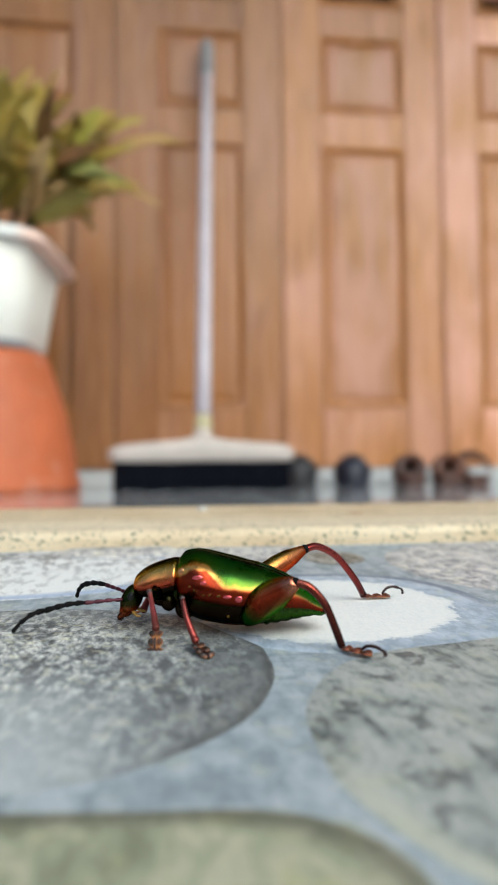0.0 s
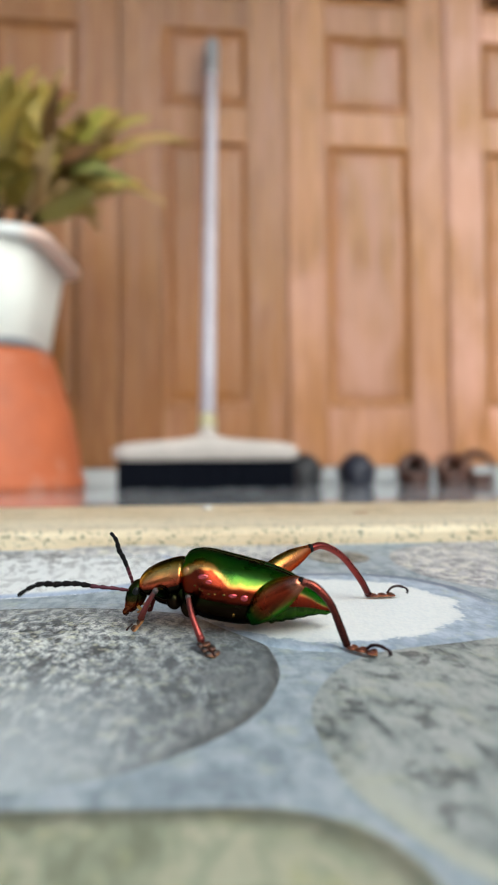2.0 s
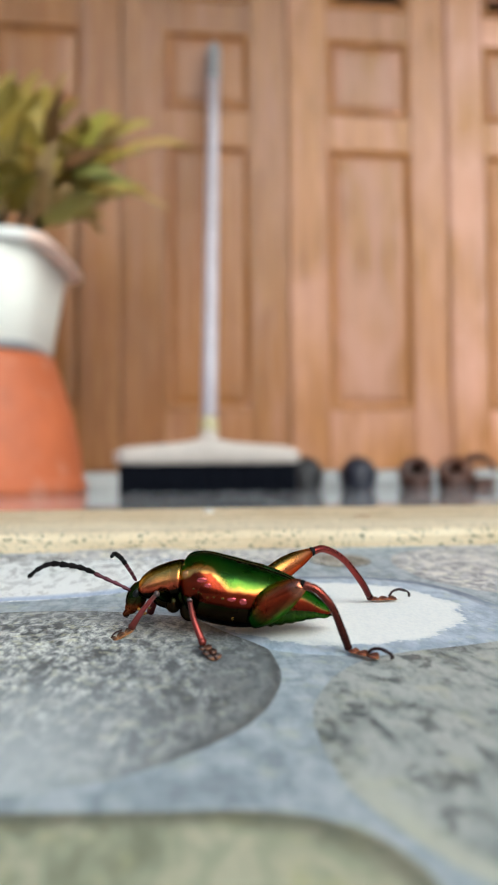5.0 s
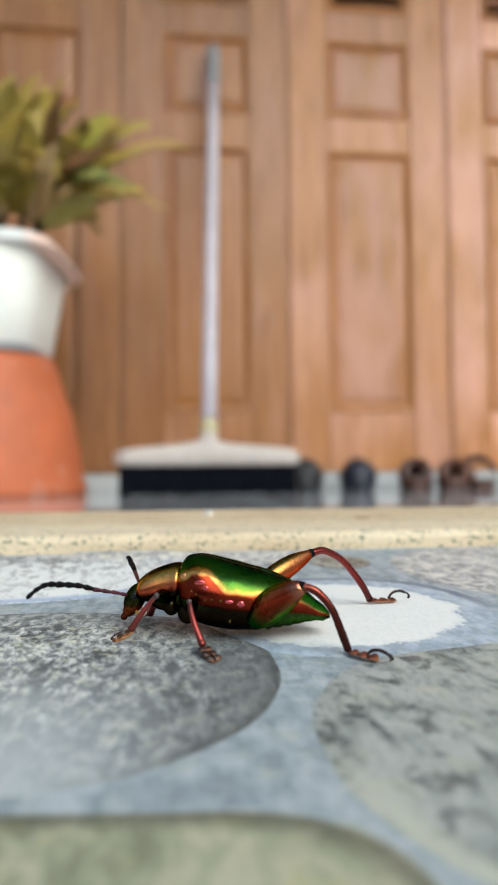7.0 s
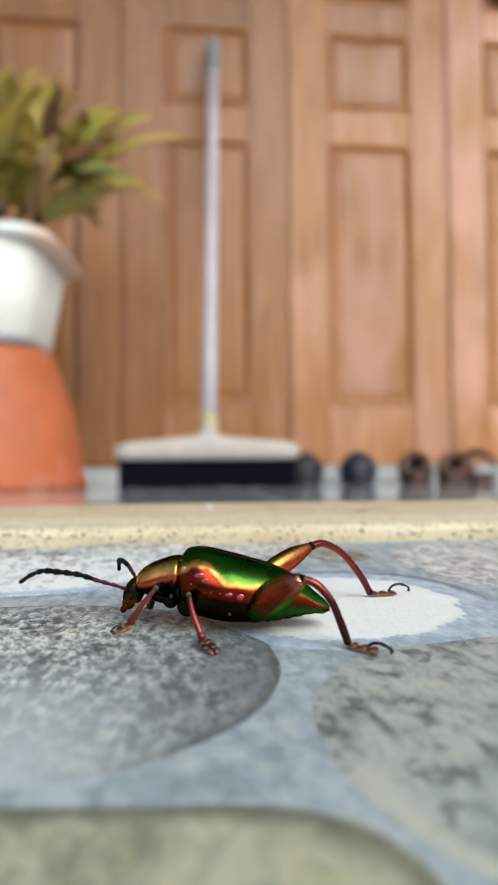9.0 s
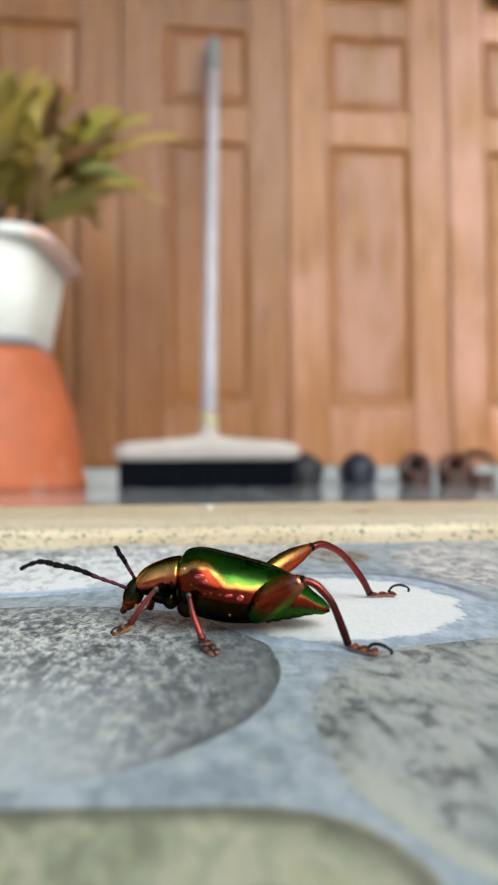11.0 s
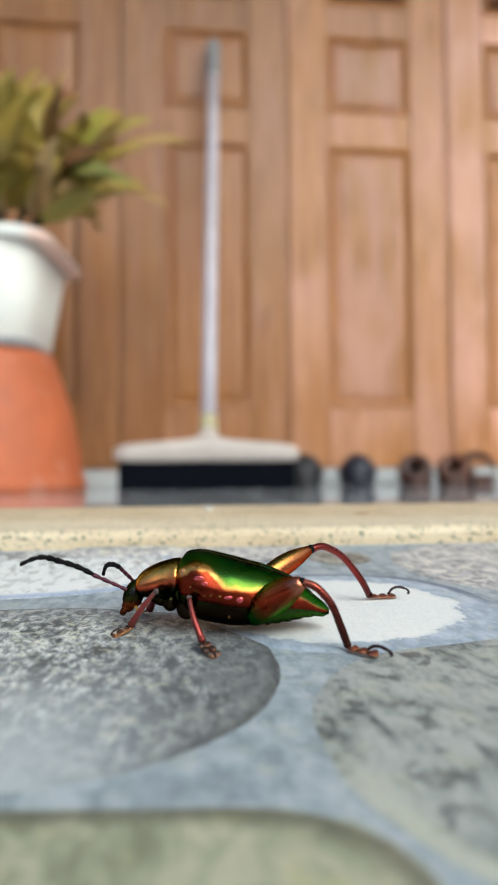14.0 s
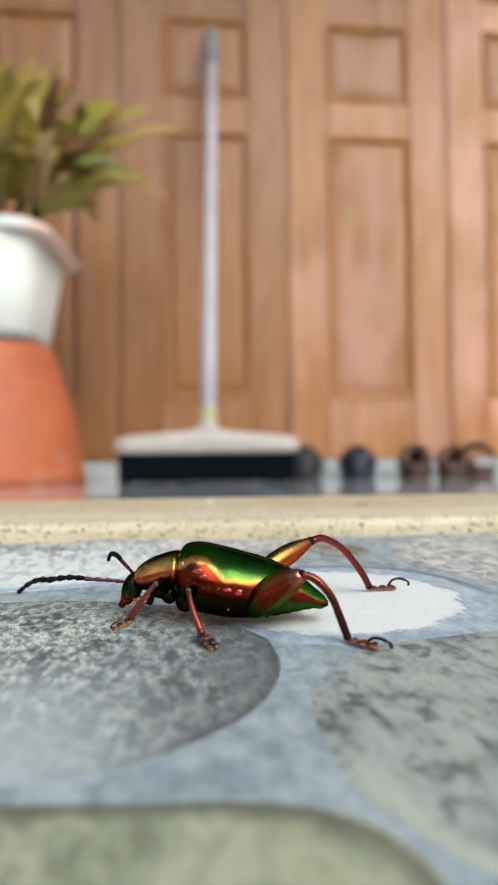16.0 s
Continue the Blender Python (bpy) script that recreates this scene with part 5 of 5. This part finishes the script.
def mm(x, y, z, ry=0.0, rz=0.0):
    """A pose in the beetle's space from millimetres and degrees."""
    return pose(x * MM, y * MM, z * MM, 0, ry, rz)


def motions():
    walk(body, [(0, mm(0, 0, 0)), (3.5, mm(-0.04, 0, 0)), (4.2, mm(-0.1, 0, 0)), (6.4, mm(-0.4, 0, -0.1)), (12, mm(-0.43, 0, -0.1)), (16, mm(-0.52, 0, -0.1))])
    walk(head, [(0, mm(0.0, 0, -0.45)), (0.9, mm(-0.05, 0, -0.42)), (1.5, mm(-0.05, 0, -0.2)), (2.5, mm(-0.03, 0, -0.08)), (3.5, mm(0, 0, 0)), (4.2, mm(-0.05, 0, 0)), (6.4, mm(-0.32, 0, -0.08)), (12, mm(-0.36, 0, -0.1)), (16, mm(-0.45, 0, -0.05))])
    walk(front_shin, [
        (0, mm(-5.65, -3.25, 4.1, 35.7, -69.3)), (0.8, mm(-5.65, -3.25, 4.1, 36.4, -74.5)), (1, mm(-5.65, -3.25, 4.1, 20.5, -78.5)),
        (1.2, mm(-5.65, -3.25, 4.1, 17.9, -81.5)), (1.5, mm(-5.65, -3.25, 4.1, 21.9, -85)), (1.8, mm(-5.65, -3.25, 4.1, 20.4, -92.3)),
        (2, mm(-5.65, -3.25, 4.1, 46.5, -228.6)), (2.2, mm(-5.65, -3.25, 4.1, 47.1, -211.4)), (2.4, mm(-5.65, -3.25, 4.1, 48.9, -203.1)),
        (2.6, mm(-5.65, -3.25, 4.1, 51.4, -195.7)), (3.5, mm(-5.65, -3.25, 4.1, 50.9, -193.9)), (16, mm(-5.65, -3.25, 4.1, 50.9, -193.9)),
    ])
    walk(front_foot, [
        (0, mm(-4.51, -6.25, 1.8, 61.1, -85.5)), (0.8, mm(-4.8, -6.31, 1.75, 56.6, -84.1)), (1, mm(-4.91, -6.88, 2.72, 71.7, -101.9)),
        (1.2, mm(-5.1, -6.97, 2.89, 68.5, -111.2)), (1.5, mm(-5.33, -6.9, 2.62, 63.2, -133.5)), (1.8, mm(-5.8, -6.95, 2.72, 52.2, -150.9)),
        (2, mm(-7.45, -1.21, 1.23, 46.4, -156.5)), (2.2, mm(-7.95, -1.85, 1.21, 39.2, -163.1)), (2.4, mm(-8.04, -2.23, 1.12, 25.4, -147.8)),
        (2.6, mm(-8.02, -2.58, 1.01, 21.8, -149.3)), (3.5, mm(-8.07, -2.65, 1.03, 23.3, -150)), (16, mm(-8.07, -2.65, 1.03, 23.3, -150)),
    ])
    walk(near_feeler[0], [
        (0, mm(-8.45, -0.8, 2.9, -1.9, -149.4)), (1.5, mm(-8.57, -0.8, 3.37, -6.3, -163.7)), (1.8, mm(-8.63, -0.8, 3.47, -10.2, -164.6)),
        (2, mm(-8.61, -0.8, 3.61, -12.9, -146.2)), (2.2, mm(-8.64, -0.8, 3.63, -16.9, -149.9)), (2.4, mm(-8.61, -0.8, 3.75, -18.6, -158.4)),
        (2.6, mm(-8.58, -0.8, 3.8, -20.6, -166.7)), (2.8, mm(-8.48, -0.8, 3.83, -22.6, -167.2)), (3, mm(-8.33, -0.8, 3.8, -30.2, -158.2)),
        (3.5, mm(-8.17, -0.8, 3.81, -42.2, -139)), (4, mm(-8.28, -0.8, 4.12, -48.4, -134.5)), (4.2, mm(-8.33, -0.8, 4.16, -45.1, -137.4)),
        (5.2, mm(-8.59, -0.8, 3.77, -25, -167.8)), (6.3, mm(-8.79, -0.8, 3.74, -13.1, -134.2)), (6.5, mm(-8.79, -0.8, 3.68, -13.8, -134.5)),
        (7, mm(-8.68, -0.8, 3.58, -16.3, -139.6)), (7.5, mm(-8.68, -0.8, 3.68, -18.3, -141.1)), (8, mm(-8.7, -0.8, 3.68, -18.8, -152.8)),
        (9, mm(-8.74, -0.8, 3.43, -22.5, -139.9)), (10.2, mm(-8.74, -0.8, 3.53, -23.2, -140.5)), (11.3, mm(-8.75, -0.8, 3.62, -25.3, -152.5)),
        (12, mm(-8.74, -0.8, 3.55, -23.4, -148.7)), (12.5, mm(-8.77, -0.8, 3.49, -23.2, -140.7)), (13, mm(-8.71, -0.8, 3.58, -21.2, -161.3)),
        (13.5, mm(-8.69, -0.8, 3.59, -22.4, -167.2)), (14, mm(-8.65, -0.8, 3.54, -28.4, -158.8)), (14.5, mm(-8.62, -0.8, 3.51, -33, -135.2)),
        (15, mm(-8.68, -0.8, 3.65, -31.9, -135.4)), (15.5, mm(-8.93, -0.8, 3.57, -21.6, -140.6)), (16, mm(-9.01, -0.8, 3.76, -10.2, -153.2)),
    ])
    walk(near_feeler[1], [
        (0, mm(-11.65, -2.69, 3.02, 1.9, -137.9)), (1.5, mm(-12.12, -1.84, 3.78, -2.7, -138.9)), (1.8, mm(-12.16, -1.77, 4.13, -6, -135.4)),
        (2, mm(-11.62, -2.82, 4.44, -10.4, -131.3)), (2.2, mm(-11.72, -2.58, 4.71, -14.5, -138.8)), (2.4, mm(-11.89, -2.1, 4.94, -17.6, -148.5)),
        (2.6, mm(-11.97, -1.6, 5.11, -19, -152.7)), (2.8, mm(-11.83, -1.56, 5.26, -23.9, -148.8)), (3, mm(-11.31, -1.99, 5.68, -24.9, -132.8)),
        (3.5, mm(-10.25, -2.61, 6.31, -37, -155.5)), (4, mm(-10.01, -2.56, 6.9, -48.7, -136.5)), (4.2, mm(-10.26, -2.58, 6.8, -43.1, -142.3)),
        (5.2, mm(-11.88, -1.51, 5.34, -16.2, -128.3)), (6.3, mm(-11.32, -3.4, 4.58, -7.1, -132.9)), (6.5, mm(-11.32, -3.37, 4.57, -7.1, -132.9)),
        (7, mm(-11.4, -3.12, 4.62, -14.6, -132.8)), (7.5, mm(-11.42, -3.02, 4.84, -15.4, -136.9)), (8, mm(-11.84, -2.41, 4.88, -15, -139.6)),
        (9, mm(-11.37, -3.02, 4.86, -16.5, -144.1)), (10.2, mm(-11.39, -2.97, 4.99, -18.5, -146.4)), (11.3, mm(-11.73, -2.35, 5.21, -21.3, -143)),
        (12, mm(-11.66, -2.57, 5.03, -15.6, -144.4)), (12.5, mm(-11.42, -2.96, 4.95, -17.8, -145.9)), (13, mm(-12, -1.91, 4.93, -19.6, -145.2)),
        (13.5, mm(-12.04, -1.56, 5.01, -22.5, -163.9)), (14, mm(-11.7, -1.98, 5.31, -25.5, -153.5)), (14.5, mm(-10.84, -3, 5.53, -26.6, -143.6)),
        (15, mm(-10.93, -3.01, 5.62, -25.2, -140.6)), (15.5, mm(-11.6, -2.99, 4.94, -20, -147.3)), (16, mm(-12.27, -2.45, 4.42, -6.9, -130.2)),
    ])
    walk(near_feeler[2], [
        (0, mm(-14.36, -5.14, 2.9, 16.8, -119.1)), (1.5, mm(-14.87, -4.24, 3.95, 8.4, -116.5)), (1.8, mm(-14.75, -4.33, 4.51, 8.9, -117.9)),
        (2, mm(-14, -5.52, 5.1, 4.7, -122)), (2.2, mm(-14.38, -4.92, 5.62, 4, -116.7)), (2.4, mm(-14.87, -3.92, 6.04, 2.9, -113.2)),
        (2.6, mm(-15.04, -3.19, 6.3, -4.2, -113.9)), (2.8, mm(-14.69, -3.29, 6.74, -8.9, -116.7)), (3, mm(-13.57, -4.43, 7.21, -13.5, -130)),
        (3.5, mm(-12.91, -3.82, 8.51, -21, -139.6)), (4, mm(-11.76, -4.22, 9.65, -23.8, -136.2)), (4.2, mm(-12.37, -4.21, 9.3, -22.1, -130.5)),
        (5.2, mm(-14.06, -4.27, 6.36, 11.7, -114)), (6.3, mm(-13.79, -6.06, 5.03, 10.3, -103.5)), (6.5, mm(-13.79, -6.03, 5.02, 10.3, -103.5)),
        (7, mm(-13.8, -5.72, 5.54, 6.8, -110.6)), (7.5, mm(-14, -5.43, 5.81, 4.6, -114.5)), (8, mm(-14.53, -4.7, 5.83, 7.8, -113.2)),
        (9, mm(-14.21, -5.07, 5.9, 5.3, -118.9)), (10.2, mm(-14.28, -4.89, 6.15, -3.6, -117.6)), (11.3, mm(-14.46, -4.4, 6.54, -1.6, -118.1)),
        (12, mm(-14.52, -4.62, 6.01, 6, -116.1)), (12.5, mm(-14.3, -4.92, 6.07, 8.1, -122.1)), (13, mm(-14.83, -3.88, 6.16, 2, -117.6)),
        (13.5, mm(-15.29, -2.5, 6.41, 2.7, -119.3)), (14, mm(-14.66, -3.45, 6.89, -1.4, -123.1)), (14.5, mm(-13.47, -4.94, 7.17, -5.7, -133.2)),
        (15, mm(-13.49, -5.12, 7.18, -9.5, -131.3)), (15.5, mm(-14.5, -4.85, 6.19, 7.8, -119.3)), (16, mm(-14.62, -5.23, 4.86, 5.6, -111.1)),
    ])
    walk(far_feeler[0], [
        (0, mm(-8.68, 0.8, 3.17, -8.2, 147.2)), (0.8, mm(-8.97, 0.8, 3.21, -7.5, 143.3)), (1.2, mm(-8.94, 0.8, 3.45, -11, 135.9)),
        (1.5, mm(-8.59, 0.8, 3.81, -22.3, 130.9)), (1.8, mm(-8.59, 0.8, 3.76, -23.5, 119.9)), (2, mm(-8.58, 0.8, 3.69, -25.7, 116.5)),
        (2.2, mm(-8.55, 0.8, 3.81, -27.1, 115.4)), (2.4, mm(-8.53, 0.8, 3.83, -20.5, 113.8)), (2.6, mm(-8.49, 0.8, 3.94, -17.8, 108)),
        (2.8, mm(-8.5, 0.8, 4.02, -17.8, 108)), (3, mm(-8.51, 0.8, 4.1, -21, 117.3)), (3.5, mm(-8.56, 0.8, 4.37, -21.8, 133.4)),
        (4, mm(-8.62, 0.8, 4.36, -21.8, 133.5)), (4.2, mm(-8.67, 0.8, 4.36, -24.1, 132.7)), (5.2, mm(-8.44, 0.8, 4.49, -19.1, 119.5)),
        (6.3, mm(-8.17, 0.8, 4.25, -13.1, 105.5)), (6.5, mm(-8.16, 0.8, 4.14, -13.1, 106.6)), (7, mm(-8.16, 0.8, 4.35, -13.6, 112.1)),
        (7.5, mm(-8.21, 0.8, 4.29, -18.5, 114.6)), (8, mm(-8.29, 0.8, 4.24, -18.9, 119.3)), (9, mm(-8.33, 0.8, 3.99, -17.6, 120.4)),
        (10.2, mm(-8.39, 0.8, 4.03, -19, 121.8)), (11.3, mm(-8.5, 0.8, 4.08, -21.5, 122.1)), (12, mm(-8.49, 0.8, 4.16, -21.5, 122.1)),
        (12.5, mm(-8.52, 0.8, 4.2, -17.8, 120.6)), (13, mm(-8.52, 0.8, 3.93, -19.7, 129.2)), (13.5, mm(-8.49, 0.8, 3.93, -17.6, 131.4)),
        (14, mm(-8.51, 0.8, 3.94, -21.6, 134.7)), (14.5, mm(-8.48, 0.8, 4.06, -17.9, 132.6)), (15, mm(-8.43, 0.8, 4.11, -12.6, 128.2)),
        (15.5, mm(-8.58, 0.8, 4.07, -17.4, 128.8)), (16, mm(-8.66, 0.8, 4.21, -16.1, 127.5)),
    ])
    walk(far_feeler[1], [
        (0, mm(-11.1, 2.35, 3.58, 3.3, 157.8)), (0.8, mm(-11.27, 2.52, 3.59, 1.6, 147.8)), (1.2, mm(-10.99, 2.78, 4.01, -10.3, 142)),
        (1.5, mm(-10.35, 2.83, 4.91, -8.3, 132.8)), (1.8, mm(-9.92, 3.1, 4.92, -28.6, 129.8)), (2, mm(-9.75, 3.14, 4.94, -34.8, 128.1)),
        (2.2, mm(-9.66, 3.13, 5.13, -34.3, 121.6)), (2.4, mm(-9.62, 3.29, 4.85, -27.5, 117.7)), (2.6, mm(-9.34, 3.43, 4.82, -18.6, 114.1)),
        (2.8, mm(-9.35, 3.43, 4.9, -16.5, 121.9)), (3, mm(-9.75, 3.21, 5.14, -4.8, 121.7)), (3.5, mm(-10.41, 2.76, 5.44, 0.5, 130.1)),
        (4, mm(-10.47, 2.76, 5.44, -0.7, 130.1)), (4.2, mm(-10.46, 2.75, 5.54, -4.5, 130.1)), (5.2, mm(-9.79, 3.19, 5.44, -15.5, 122.2)),
        (6.3, mm(-8.92, 3.52, 4.91, -21.1, 107.2)), (6.5, mm(-8.97, 3.51, 4.79, -18.2, 107.2)), (7, mm(-9.22, 3.41, 5.03, -7.9, 112.5)),
        (7.5, mm(-9.35, 3.3, 5.21, -9.7, 117.7)), (8, mm(-9.64, 3.19, 5.18, -6.4, 124.3)), (9, mm(-9.73, 3.18, 4.86, -5, 125.6)),
        (10.2, mm(-9.83, 3.13, 4.98, -11.4, 124.6)), (11.3, mm(-9.94, 3.09, 5.14, -16.5, 121)), (12, mm(-9.92, 3.09, 5.22, -13.9, 122.2)),
        (12.5, mm(-9.92, 3.18, 5.09, -14.3, 126.2)), (13, mm(-10.25, 2.92, 4.91, -3, 131.3)), (13.5, mm(-10.32, 2.88, 4.81, -0.6, 132.7)),
        (14, mm(-10.4, 2.72, 5.01, -0.7, 132.7)), (14.5, mm(-10.35, 2.83, 4.95, 0.3, 134.1)), (15, mm(-10.19, 3.02, 4.74, -0.4, 131.2)),
        (15.5, mm(-10.32, 2.96, 4.93, -8.1, 131.4)), (16, mm(-10.35, 3.01, 5.02, -6.1, 123.5)),
    ])
    walk(far_feeler[2], [
        (0, mm(-13.5, 3.33, 3.43, 48.7, 145.9)), (0.8, mm(-13.47, 3.9, 3.52, 37.2, 129.1)), (1.2, mm(-13, 4.36, 4.47, 36.3, 133.1)),
        (1.5, mm(-12.1, 4.72, 5.29, 34.4, 129.6)), (1.8, mm(-11.38, 4.86, 6.16, -22, 135.5)), (2, mm(-11.06, 4.82, 6.43, -59.3, 155.8)),
        (2.2, mm(-10.79, 4.96, 6.6, -63.1, 153)), (2.4, mm(-10.69, 5.33, 6.05, -50.6, 137.3)), (2.6, mm(-10.35, 5.68, 5.65, -26.2, 136)),
        (2.8, mm(-10.67, 5.54, 5.64, 17.8, 131)), (3, mm(-11.11, 5.41, 5.35, 34.6, 129)), (3.5, mm(-12.08, 4.75, 5.42, 36.9, 123.6)),
        (4, mm(-12.14, 4.74, 5.47, 45.6, 137.1)), (4.2, mm(-12.13, 4.73, 5.75, 35.5, 134.6)), (5.2, mm(-11.13, 5.31, 6.13, 7.9, 122.6)),
        (6.3, mm(-9.64, 5.84, 5.84, -42.5, 107.6)), (6.5, mm(-9.7, 5.87, 5.6, -23.9, 109.1)), (7, mm(-10.2, 5.79, 5.39, -8.7, 114.6)),
        (7.5, mm(-10.55, 5.57, 5.65, 27.9, 118.6)), (8, mm(-11.09, 5.33, 5.47, 34.4, 103.4)), (9, mm(-11.24, 5.29, 5.09, 42.3, 105.8)),
        (10.2, mm(-11.28, 5.23, 5.49, 23, 112.9)), (11.3, mm(-11.22, 5.22, 5.88, -14.7, 119.1)), (12, mm(-11.27, 5.22, 5.85, 4.5, 124.4)),
        (12.5, mm(-11.41, 5.21, 5.73, 29.1, 125.6)), (13, mm(-11.96, 4.87, 5.04, 38.8, 126.3)), (13.5, mm(-12.08, 4.79, 4.83, 38.2, 133.3)),
        (14, mm(-12.17, 4.63, 5.04, 42.7, 127.7)), (14.5, mm(-12.16, 4.7, 4.93, 36.9, 125.9)), (15, mm(-11.9, 4.98, 4.75, 29.4, 128.1)),
        (15.5, mm(-12.02, 4.89, 5.3, 35.1, 123.3)), (16, mm(-11.78, 5.17, 5.29, 29.7, 122)),
    ])


motions()
